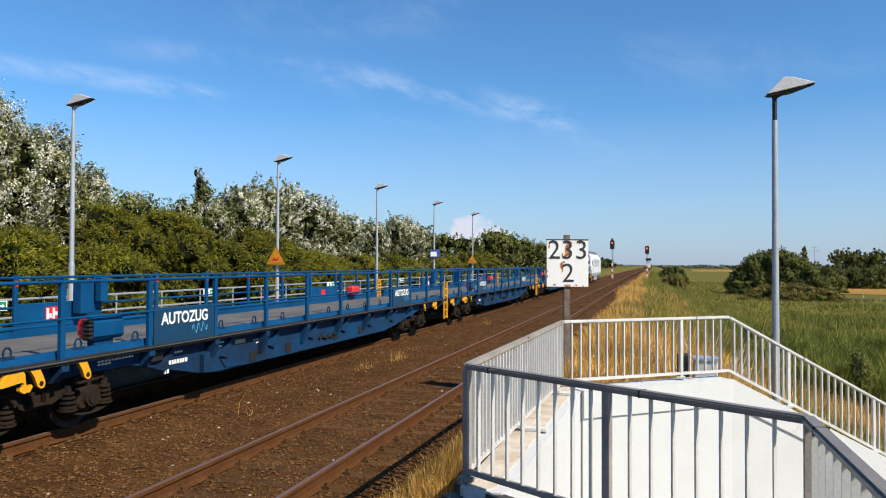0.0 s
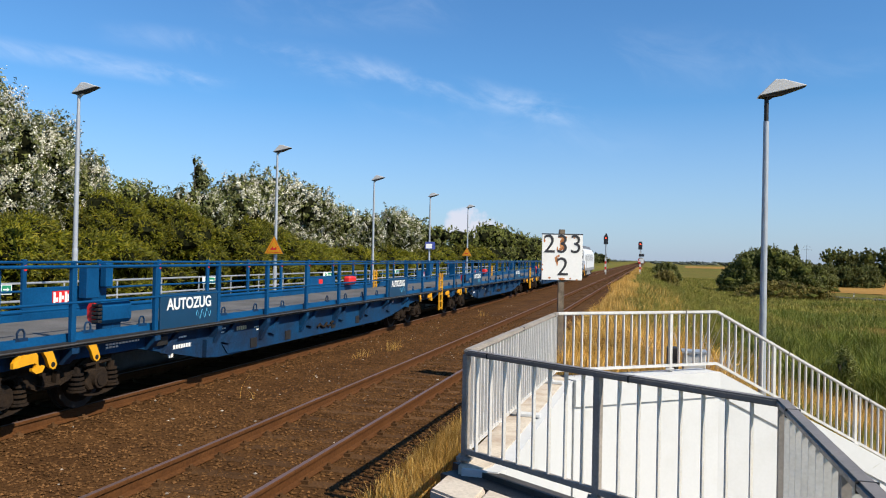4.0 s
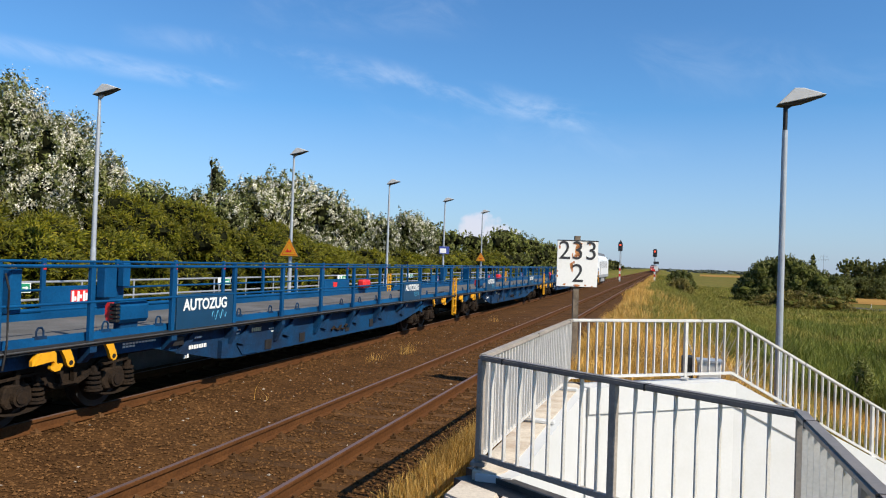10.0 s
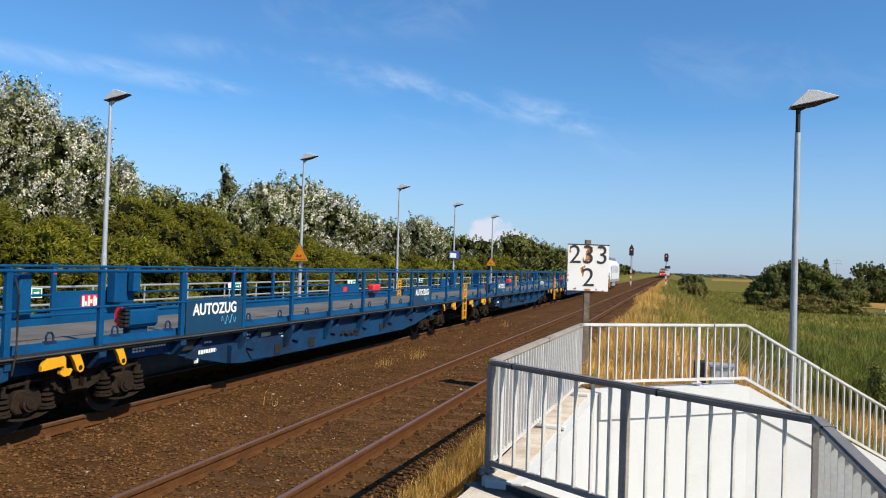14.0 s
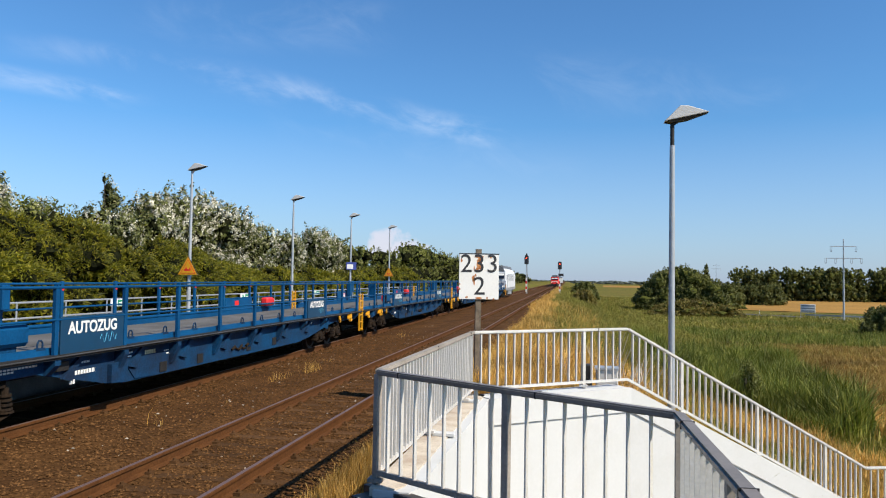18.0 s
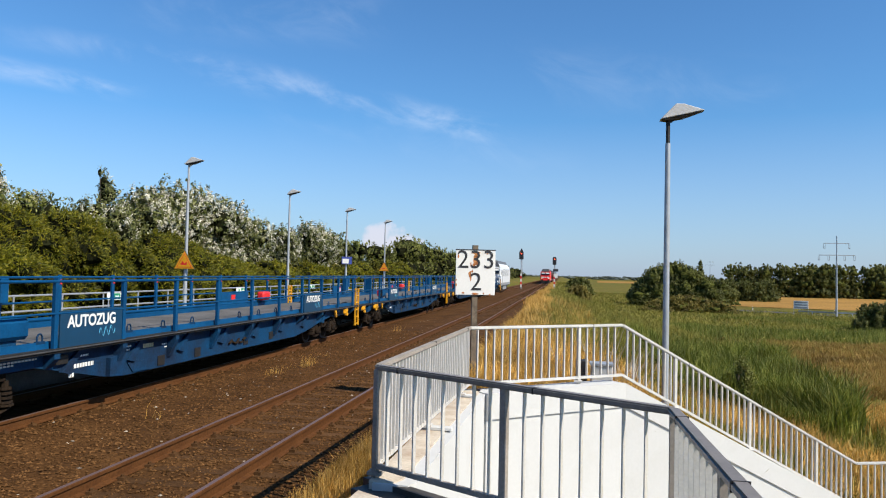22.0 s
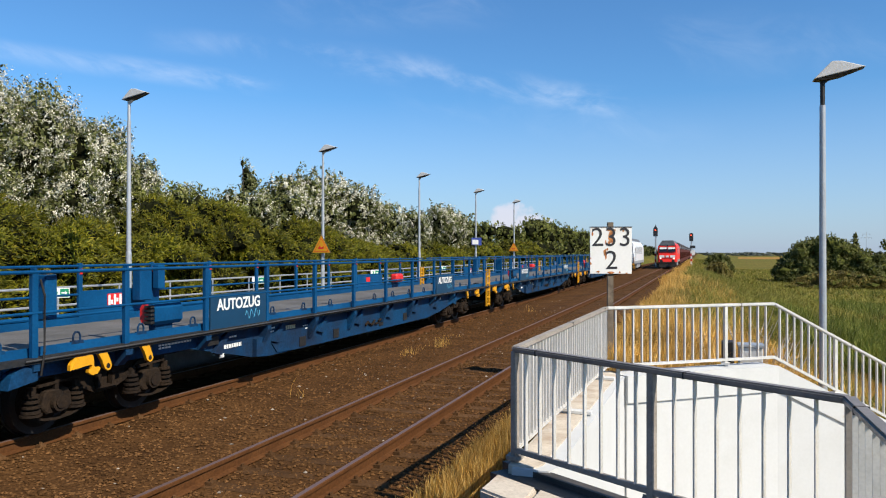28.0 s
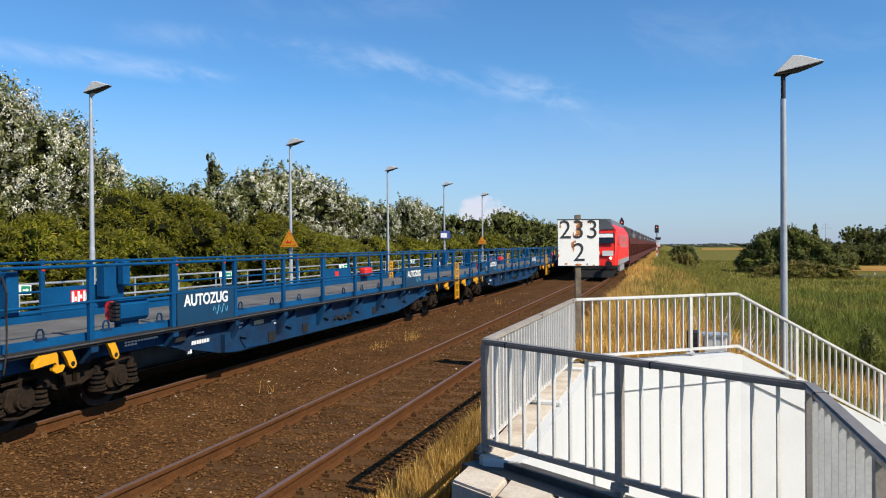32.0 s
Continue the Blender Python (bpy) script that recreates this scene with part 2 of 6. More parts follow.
SKYTEXT = mat("pale_blue_paint", (0.12, 0.45, 0.66), 0.5, 0, 0.05, 6)
RAILRUST = mat("rail_rust", (0.095, 0.039, 0.013), 0.85, 0, 0.25, 3, 0.1, (0.075, 0.030, 0.010), 30, spec=0.1)
RAILTOP = mat("rail_head", (0.15, 0.095, 0.085), 0.5, 0.2, 0.1, 2, 0, (0.13, 0.08, 0.06), 20, spec=0.3)
SLEEPER = mat("sleeper", (0.108, 0.056, 0.025), 0.95, 0, 0.25, 2.5, 0.3, (0.066, 0.034, 0.015), 30, rnd=0.25, spec=0.05)
BALLAST = mat("ballast", (0.088, 0.042, 0.015), 0.95, 0, 0.45, 0.8, 0.9, (0.055, 0.026, 0.010), 22, spec=0.05)
STONE = mat("ballast_stone", (0.125, 0.062, 0.024), 0.95, 0, 0.2, 3, 0.2, (0.072, 0.036, 0.014), 30, island=0.5, spec=0.05)
STONE_L = mat("ballast_stone_pale", (0.34, 0.30, 0.25), 0.95, 0, 0.2, 3, 0.2, (0.22, 0.17, 0.13), 30, island=0.4)
CONCRETE = mat("concrete", (0.54, 0.475, 0.39), 0.9, 0, 0.12, 2.2, 0.2, (0.36, 0.275, 0.20), 35, amt=0.56)
PLATFORM = mat("platform_paving", (0.33, 0.32, 0.30), 0.9, 0, 0.15, 2, 0.15, (0.25, 0.24, 0.22), 30)
RENDERW = mat("white_render", (0.535, 0.545, 0.55), 0.75, 0, 0.02, 1.5, 0.04, (0.50, 0.505, 0.50), 20, amt=0.62)
SLAB = mat("dark_slab", (0.068, 0.060, 0.052), 0.55, 0, 0.2, 3, 0.1)
SOIL = mat("field", (0.10, 0.105, 0.018), 0.95, 0, 0.35, 0.06, 0.3, (0.15, 0.115, 0.03), 1.2, amt=0.5, spec=0.05)
ASPHALT = mat("asphalt", (0.055, 0.055, 0.058), 0.9, 0, 0.2, 0.5, 0.1)
STUBBLE = mat("stubble", (0.34, 0.195, 0.055), 0.95, 0, 0.2, 0.05, 0.1, (0.27, 0.155, 0.045), 1.5, spec=0.05)
BARK = mat("bark", (0.09, 0.075, 0.055), 0.95, 0, 0.3, 4, 0.4)
RUST = mat("rust_stain", (0.60, 0.27, 0.09), 0.85, 0, 0.3, 9, 0.1, (0.30, 0.09, 0.03), 40)
WOOD = mat("sign_post_wood", (0.20, 0.155, 0.11), 0.9, 0, 0.25, 6, 0.2)
SIGNW = mat("enamel_white", (0.80, 0.79, 0.76), 0.4, 0, 0.03, 3, 0, (0.70, 0.66, 0.58), 25, amt=0.68)
LOCORED = mat("loco_red", (0.84, 0.018, 0.006), 0.5, 0, 0.06, 1.0, 0, None, 10)
LOCOGREY = mat("loco_grey", (0.28, 0.29, 0.31), 0.6, 0, 0.12, 1.5)
ROOFGREY = mat("loco_roof", (0.13, 0.14, 0.155), 0.6, 0.1, 0.15, 2)
LOCOWHITE = mat("loco_white", (0.66, 0.68, 0.71), 0.4, 0, 0.04, 1)
WAGONRED = mat("car_wagon_red", (0.105, 0.028, 0.020), 0.8, 0, 0.2, 0.8, 0, (0.060, 0.020, 0.016), 12, spec=0.15)
GLASS = mat("dark_glass", (0.012, 0.016, 0.022), 0.08, 0, 0.02, 1)
LIGHTW = glow("headlight", (1.0, 0.93, 0.75), 1.1)
LIGHTR = glow("signal_lens_red", (1.0, 0.07, 0.02), 2.2)
RUBBER = mat("rubber", (0.02, 0.02, 0.02), 0.85, 0, 0.1, 5)
DUSTY = mat("car_dusty_grey", (0.060, 0.052, 0.048), 0.6, spec=0.15)
RUSTY = mat("car_brown", (0.085, 0.042, 0.032), 0.6, spec=0.15)
CARPAINT = [mat("car_black", (0.012, 0.013, 0.016), 0.25), mat("car_silver", (0.16, 0.17, 0.18), 0.3, 0.4),
            mat("car_white", (0.75, 0.75, 0.74), 0.3), mat("car_blue", (0.03, 0.06, 0.16), 0.3), mat("car_darkred", (0.2, 0.02, 0.02), 0.3)]
L_SHRUB = leafmat("shrub_leaves", [(0.0, (0.040, 0.048, 0.003)), (0.4, (0.114, 0.120, 0.004)), (0.8, (0.195, 0.186, 0.006)), (1.0, (0.28, 0.225, 0.012))])
L_DARK = leafmat("dark_leaves", [(0.0, (0.085, 0.10, 0.014)), (0.5, (0.15, 0.165, 0.026)), (1.0, (0.28, 0.28, 0.10))])
L_SILVER = leafmat("poplar_leaves", [(0.0, (0.045, 0.058, 0.010)), (0.6, (0.115, 0.125, 0.030)), (1.0, (0.30, 0.30, 0.15))], 0.2)
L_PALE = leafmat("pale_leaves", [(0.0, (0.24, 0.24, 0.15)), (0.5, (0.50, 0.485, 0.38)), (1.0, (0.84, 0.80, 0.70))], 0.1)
# distance haze is mixed into this pale bluish leaf colour
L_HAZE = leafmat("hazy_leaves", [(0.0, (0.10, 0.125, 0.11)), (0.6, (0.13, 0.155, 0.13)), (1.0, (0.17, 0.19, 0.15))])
L_SCRUB = leafmat("scrub_leaves", [(0.0, (0.11, 0.092, 0.020)), (0.6, (0.19, 0.155, 0.034)), (1.0, (0.27, 0.215, 0.055))])
L_FAR = leafmat("far_leaves", [(0.0, (0.09, 0.10, 0.024)), (0.6, (0.14, 0.15, 0.040)), (1.0, (0.19, 0.195, 0.058))])
G_DRY = leafmat("dry_grass", [(0.0, (0.36, 0.20, 0.03)), (0.5, (0.64, 0.365, 0.08)), (1.0, (0.78, 0.54, 0.19))], 0.3)
G_GREEN = leafmat("green_grass", [(0.0, (0.100, 0.115, 0.014)), (0.5, (0.215, 0.210, 0.030)), (1.0, (0.44, 0.35, 0.10))], 0.35)
G_REED = leafmat("reeds", [(0.0, (0.065, 0.090, 0.010)), (0.6, (0.150, 0.178, 0.022)), (1.0, (0.32, 0.31, 0.07))], 0.3)
G_BROWN = leafmat("brown_grass", [(0.0, (0.22, 0.125, 0.028)), (0.6, (0.31, 0.19, 0.045)), (1.0, (0.36, 0.29, 0.08))], 0.3)
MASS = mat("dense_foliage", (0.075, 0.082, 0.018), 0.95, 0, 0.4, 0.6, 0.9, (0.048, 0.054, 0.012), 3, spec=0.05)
# the same air haze, put into the colour of the horizon trees' masses
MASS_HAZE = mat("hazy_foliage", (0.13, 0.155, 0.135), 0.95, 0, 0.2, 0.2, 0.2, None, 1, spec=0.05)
# near-black colour of the solid crown cores, standing in for shade between leaves
CORE = mat("crown_inner_shade", (0.017, 0.019, 0.007), 0.95, 0, 0.3, 2, spec=0.05)


# ---- building helpers ----
def empty(name, x=0, y=0, z=0):
    ob = new(name)
    ob.location = (x, y, z)
    ob.empty_display_size = 0.2
    return ob


def mesh_of(name, bm, material):
    me = bpy.data.meshes.new(name)
    bm.normal_update()
    bm.to_mesh(me)
    bm.free()
    me.materials.append(material)
    return me


def part(name, bm, material, parent=None, label="", smooth=False):
    me = mesh_of(name, bm, material) if isinstance(bm, bmesh.types.BMesh) else bm
    if smooth:
        for p in me.polygons:
            p.use_smooth = True
    ob = new(name, me)
    if parent is not None:
        ob.parent = parent
    if label:
        ob["label"] = label
    return ob


def box(bm, x0, x1, y0, y1, z0, z1, bev=0.0):
    r = bmesh.ops.create_cube(bm, size=1)
    bmesh.ops.scale(bm, vec=(x1 - x0, y1 - y0, z1 - z0), verts=r["verts"])
    bmesh.ops.translate(bm, vec=((x0 + x1) / 2, (y0 + y1) / 2, (z0 + z1) / 2), verts=r["verts"])
    if bev:
        es = list({e for v in r["verts"] for e in v.link_edges})
        bmesh.ops.bevel(bm, geom=es, offset=bev, segments=1, affect="EDGES", profile=0.5)
    return bm


def rod(bm, a, b, r, seg=8, r2=None):
    a, b = Vector(a), Vector(b)
    d = b - a
    m = Matrix.Translation((a + b) / 2) @ d.to_track_quat("Z", "Y").to_matrix().to_4x4()
    bmesh.ops.create_cone(bm, cap_ends=True, segments=seg, radius1=r, radius2=r if r2 is None else r2, depth=d.length, matrix=m)
    return bm


def bar(bm, a, b, w, h):
    """A square bar from a to b, w across, h in the upright direction."""
    a, b = Vector(a), Vector(b)
    d = b - a
    up = Vector((0, 0, 1)) if abs(d.normalized().z) < 0.95 else Vector((0, 1, 0))
    s = d.cross(up).normalized() * (w / 2)
    u = s.cross(d).normalized() * (h / 2)
    v = [bm.verts.new(p + i * s + j * u) for p in (a, b) for i, j in ((-1, -1), (1, -1), (1, 1), (-1, 1))]
    for f in ((0, 1, 2, 3), (7, 6, 5, 4), (0, 4, 5, 1), (1, 5, 6, 2), (2, 6, 7, 3), (3, 7, 4, 0)):
        bm.faces.new([v[k] for k in f])
    bmesh.ops.recalc_face_normals(bm, faces=bm.faces)
    return bm


def prism(bm, pts, axis, a, b):
    """A polygon of 2D points drawn out along an axis from a to b."""
    def at(p, d):
        return {"x": (d, p[0], p[1]), "y": (p[0], d, p[1]), "z": (p[0], p[1], d)}[axis]
    n = len(pts)
    lo_v = [bm.verts.new(at(p, a)) for p in pts]
    hi_v = [bm.verts.new(at(p, b)) for p in pts]
    fs = [bm.faces.new(lo_v), bm.faces.new(hi_v[::-1])]
    for i in range(n):
        fs.append(bm.faces.new((lo_v[i], hi_v[i], hi_v[(i + 1) % n], lo_v[(i + 1) % n])))
    bmesh.ops.recalc_face_normals(bm, faces=fs)
    return bm


def B():
    return bmesh.new()


def thing(name, label, category, x=0, y=0, z=0, group="", kind=""):
    return tagged(empty(name, x, y, z), label, category, group, kind)


def raw(name, verts, faces, material):
    me = bpy.data.meshes.new(name)
    me.from_pydata(np.asarray(verts).tolist(), [], np.asarray(faces).tolist() if not isinstance(faces, list) else faces)
    me.materials.append(material)
    return me


RNG = np.random.default_rng(7)


def smoothstep(a, b, x):
    t = np.clip((np.asarray(x, float) - a) / (b - a), 0, 1)
    return t * t * (3 - 2 * t)


def ground_z(x, y):
    """Height of the ground: track bed, embankment, marsh."""
    x, y = np.asarray(x, float), np.asarray(y, float)
    right = -0.45 - 2.75 * smoothstep(-1.5, 8.0 + 0.02 * np.clip(y, 0, 300), x)
    left = -0.40 + 0.95 * smoothstep(-10.9, -15.5, x) - 1.2 * smoothstep(-24, -45, x)
    right = right - 1.05 * smoothstep(55, 125, y) * smoothstep(4, 16, x)
    z = np.where(x > -7, right, left)
    wob = 0.10 * np.sin(x * 0.9 + 1.3 * np.sin(y * 0.21)) * np.cos(y * 0.37 + x * 0.2)
    return z + wob * (smoothstep(-1.8, 1.0, x) + smoothstep(-16, -19, x))


# ---- ground ----
def grid_mesh(name, xs, ys, material, zf):
    X, Y = np.meshgrid(xs, ys)
    Z = zf(X, Y)
    v = np.stack([X, Y, Z], -1).reshape(-1, 3)
    nx, ny = len(xs), len(ys)
    i = (np.arange(ny - 1)[:, None] * nx + np.arange(nx - 1)[None]).reshape(-1)
    f = np.stack([i, i + 1, i + 1 + nx, i + nx], -1)
    me = raw(name, v, f, material)
    for p in me.polygons:
        p.use_smooth = True
    return me


gx = np.r_[-2500, -900, -400, -200, -100, np.arange(-60, -16, 4), np.arange(-16, -2, 1.0), np.arange(-2, 14, 0.5), np.arange(14, 60, 3), 70, 90, 120, 200, 400, 900, 2500]
gy = np.r_[-300, -100, -40, np.arange(-20, 60, 1.0), np.arange(60, 140, 4), np.arange(140, 420, 15), 450, 600, 900, 1500, 2500, 4500]


def open_pit(X, Y):
    Z = ground_z(X, Y)
    far = np.where(X < 1.26, 12.35 + (X + 1.08) * 0.82, 14.3 + 0.618 * (X - 1.26))
    return np.where((X > -1.6) & (X < 10) & (Y > 4.4) & (Y < far), -4.7, Z)


tagged(part("ground", grid_mesh("ground", gx, gy, SOIL, open_pit), SOIL), "grassy embankment and flat marshland reaching the horizon", "ground", kind="structure")


# ballast bed of both tracks
def bed_z(X, Y):
    z = np.full(X.shape, -0.192)
    z = z - 0.30 * smoothstep(-2.95, -2.2, X) - 0.30 * smoothstep(-10.95, -11.6, X)
    z = z + 0.055 * smoothstep(-8.42, -8.1, X) * smoothstep(-5.35, -5.75, X)
    for c in (-4.57, -9.22):
        z = z + 0.035 * np.exp(-(((np.abs(X - c)) - 1.55) / 0.3) ** 2)
    z = z + 0.011 * smoothstep(0.72, 0.60, np.abs(X + 4.57))
    return z + 0.012 * np.sin(X * 7 + Y * 3.1) * np.cos(Y * 5.3 - X * 2)


bx = np.r_[np.arange(-11.6, -2.1, 0.19)]
by = np.r_[np.arange(-6, 40, 0.25), np.arange(40, 120, 2), 160, 250, 400, 700, 1200, 2000]
tagged(part("ballast_bed", grid_mesh("ballast_bed", bx, by, BALLAST, bed_z), BALLAST), "rust-brown crushed stone track ballast", "ballast", kind="structure")


# loose stones
def stones(name, n, xr, yr, size, material, power=1.0):
    octa = np.array([(1, 0, 0), (-1, 0, 0), (0, 1, 0), (0, -1, 0), (0, 0, 1), (0, 0, -1)], float)
    of = np.array([(0, 2, 4), (2, 1, 4), (1, 3, 4), (3, 0, 4), (2, 0, 5), (1, 2, 5), (3, 1, 5), (0, 3, 5)])
    x = RNG.uniform(*xr, n)
    y = yr[0] + (yr[1] - yr[0]) * RNG.random(n) ** power
    s = RNG.uniform(size[0], size[1], n)
    z = bed_z(x, y) + s * 0.25
    a = RNG.uniform(0, 6.28, n)
    V = octa[None] * (s[:, None, None] * RNG.uniform(0.55, 1.15, (n, 6, 1))) * np.array([1.2, 0.85, 0.65])
    ca, sa = np.cos(a)[:, None], np.sin(a)[:, None]
    V = np.stack([V[..., 0] * ca - V[..., 1] * sa, V[..., 0] * sa + V[..., 1] * ca, V[..., 2]], -1)
    V += np.stack([x, y, z], -1)[:, None]
    F = (of[None] + 6 * np.arange(n)[:, None, None]).reshape(-1, 3)
    return tagged(part(name, raw(name, V.reshape(-1, 3), F, material), material), "loose " + ("pale " if material is STONE_L else "brown ") + "ballast stones between the rails", "stones", kind="stuff")


stones("ballast_stones", 36000, (-8.3, -2.7), (3.5, 32), (0.012, 0.034), STONE, 1.5)
stones("pale_stones", 260, (-8.2, -3.0), (3, 40), (0.014, 0.035), STONE_L, 1.2)


# ---- tracks ----
def rail_profile():
    return [(-0.075, -0.172), (0.075, -0.172), (0.075, -0.160), (0.012, -0.140), (0.010, -0.05), (0.036, -0.040), (0.036, -0.006), (0.028, 0.0),
            (-0.028, 0.0), (-0.036, -0.006), (-0.036, -0.040), (-0.010, -0.05), (-0.012, -0.140), (-0.075, -0.160)]


def sleeper_mesh():
    b = B()
    prism(b, [(-0.13, -0.26), (0.13, -0.26), (0.11, -0.175), (-0.11, -0.175)], "x", -1.3, 1.3)
    for s in (-0.7525, 0.7525):
        for d in (-0.115, 0.115):
            box(b, s + d - 0.045, s + d + 0.045, -0.05, 0.05, -0.176, -0.135)
            rod(b, (s + d, 0.0, -0.14), (s + d, 0.0, -0.105), 0.022, 6)
    return mesh_of("sleeper", b, SLEEPER)


SLEEPER_ME = sleeper_mesh()
for k, cx in enumerate((-4.57, -9.22)):
    tr = thing("railway_track", "straight railway track, rusty rails on brown sleepers in ballast", "railway track", cx, 0, 0, "pair of tracks")
    for s in (-0.7525, 0.7525):
        b = B()
        pts = [(x + s, z) for x, z in rail_profile()]
        prism(b, pts, "y", -12, 2000)
        r = part("rail", b, RAILRUST, tr, "rust-brown steel rail with polished head")
        b = B()
        box(b, s - 0.027, s + 0.027, -12, 2000, -0.001, 0.003)
        part("running_surface", b, RAILTOP, r, "polished rail head")
    for i in range(150):
        sl = part("sleeper", SLEEPER_ME, None, tr)
        sl.location = (0, -2 + 0.62 * i, 0)
    b = B()
    for i in range(150, 560):
        y = -2 + 0.62 * i
        box(b, -1.3, 1.3, y - 0.12, y + 0.12, -0.25, -0.175)
    tagged(part("far_sleeper_row", b, SLEEPER, tr), kind="stuff")

# ---- stairwell in the embankment, white walls, zinc railings ----
PA, PB, PC, PD, PE = Vector((-1.632, 7.015, 0)), Vector((-1.42, 12.43, 0)), Vector((1.235, 14.45, 0)), Vector((0.862, 5.31, 0)), Vector((6.47, 17.6, 0))
PF = Vector((9.6, 18.6, 0))
PG = Vector((0.93, -1.6, 0))
HB, HT = 0.55, 1.57


GREYPOST = mat("post_zinc", (0.32, 0.285, 0.25), 0.6, 0.0, 0.12, 3, 0.03, None, 40, spec=0.2)


def upright(bm, p, way, z0, z1, w):
    """An upright square bar whose faces follow the railing's way."""
    u = Vector((way.x, way.y, 0)).normalized() * (w / 2)
    s = Vector((-u.y, u.x, 0))
    v = [bm.verts.new((p.x + i * u.x + j * s.x, p.y + i * u.y + j * s.y, z)) for z in (z0, z1) for i, j in ((-1, -1), (1, -1), (1, 1), (-1, 1))]
    for f in ((3, 2, 1, 0), (4, 5, 6, 7), (0, 1, 5, 4), (1, 2, 6, 5), (2, 3, 7, 6), (3, 0, 4, 7)):
        bm.faces.new([v[k] for k in f])
    bmesh.ops.recalc_face_normals(bm, faces=bm.faces)
    return bm


def run_railing(name, segs, label, top=None, dark=None, bw=0.0105, bd=0.021):
    """Railing along (start, end, base z, base z, top z, top z, post places, pitch) stretches: handrail, bottom rail, posts, bars."""
    th = thing(name, label, "railing")
    for a, b_, za, zb, ta, tb, places, pitch in segs:
        d = b_ - a
        wide, deep = (0.014, 0.030) if top and a == PA else (bw, bd)
        L = d.length
        hb = B()
        bar(hb, a + Vector((0, 0, ta - 0.03)), b_ + Vector((0, 0, tb - 0.03)), 0.085, 0.05)
        bmesh.ops.bevel(hb, geom=list(hb.edges), offset=0.012, segments=2, affect="EDGES")
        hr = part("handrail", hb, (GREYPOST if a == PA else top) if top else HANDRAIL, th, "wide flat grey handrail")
        lb = B()
        bar(lb, a + Vector((0, 0, za + 0.06)), b_ + Vector((0, 0, zb + 0.06)), 0.05, 0.045)
        part("bottom_rail", lb, dark or RAILING, th)
        # fine joints in the handrail, one beside every post
        for q in places:
            f0, f1 = (q + 0.30) / L, (q + 0.312) / L
            if f1 < 1:
                jb = B()
                bar(jb, a + d * f0 + Vector((0, 0, ta + (tb - ta) * f0 - 0.03)), a + d * f1 + Vector((0, 0, ta + (tb - ta) * f1 - 0.03)), 0.088, 0.053)
                part("joint", jb, DARK, hr, "dark joint in the handrail")
        stops = sorted({0.0, L} | set(places))
        u = Vector((d.x, d.y, 0)).normalized()
        for q in places:
            f = q / L
            p = a + d * f
            z0, z1 = za + (zb - za) * f, ta + (tb - ta) * f - 0.05
            pb = B()
            upright(pb, p, d, z0 - 0.12, z1, 0.056)
            box(pb, p.x - 0.07, p.x + 0.07, p.y - 0.07, p.y + 0.07, z0 - 0.02, z0 + 0.012)
            part("post", pb, dark or RAILING, th)
        for s0, s1 in zip(stops, stops[1:]):
            n = max(1, round((s1 - s0) / pitch) - 1)
            edge = ((s1 - s0) - pitch * (n - 1)) / 2
            for i in range(n):
                f = (s0 + edge + pitch * i) / L
                p = a + d * f
                z0, z1 = za + (zb - za) * f, ta + (tb - ta) * f - 0.05
                v, c = u * wide, Vector((-u.y, u.x, 0)) * deep
                pb = B()
                prism(pb, [(k.x, k.y) for k in (p - v - c, p + v - c, p + v + c, p - v + c)], "z", z0 + 0.06, z1)
                part("bar", pb, RAILING, th)
    return th


run_railing("stair_railing", [(PA, PB, HB, HB, HT, HT, [2.22, 4.76], 0.140), (PB, PC, HB, HB, HT, HT, [2.31], 0.165),
                              (PC, PE, HB, -2.49, HT, -1.47, [1.24, 3.11, 4.94], 0.145), (PE, PF, -2.49, -2.49, -1.47, -1.47, [0.75, 2.4], 0.166)],
            "galvanised grey steel railing with upright bars round the stairwell", RAILTOPZ)
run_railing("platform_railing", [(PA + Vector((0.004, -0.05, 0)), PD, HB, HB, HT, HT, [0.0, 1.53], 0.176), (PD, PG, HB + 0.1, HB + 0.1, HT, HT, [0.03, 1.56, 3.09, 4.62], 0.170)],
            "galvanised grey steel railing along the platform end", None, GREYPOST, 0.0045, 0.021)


def wall_strip(bm, pts, depth, thick):
    """An upright wall along (x, y, top z) points; its back lies to the left of the way; it goes down to depth."""
    n = len(pts)
    nor = []
    for i in range(n):
        a, b_ = Vector(pts[max(i - 1, 0)][:2]), Vector(pts[min(i + 1, n - 1)][:2])
        d = (b_ - a).normalized()
        nor.append(Vector((-d.y, d.x)))
    rows = []
    for (x, y, z), m in zip(pts, nor):
        q = Vector((x, y)) + m * thick
        rows.append([bm.verts.new(c) for c in ((x, y, depth), (x, y, z), (q.x, q.y, z), (q.x, q.y, depth))])
    fs = []
    for r0, r1 in zip(rows, rows[1:]):
        for k in range(4):
            fs.append(bm.faces.new((r0[k], r0[(k + 1) % 4], r1[(k + 1) % 4], r1[k])))
    fs += [bm.faces.new(rows[0]), bm.faces.new(rows[-1][::-1])]
    bmesh.ops.recalc_face_normals(bm, faces=fs)
    return bm


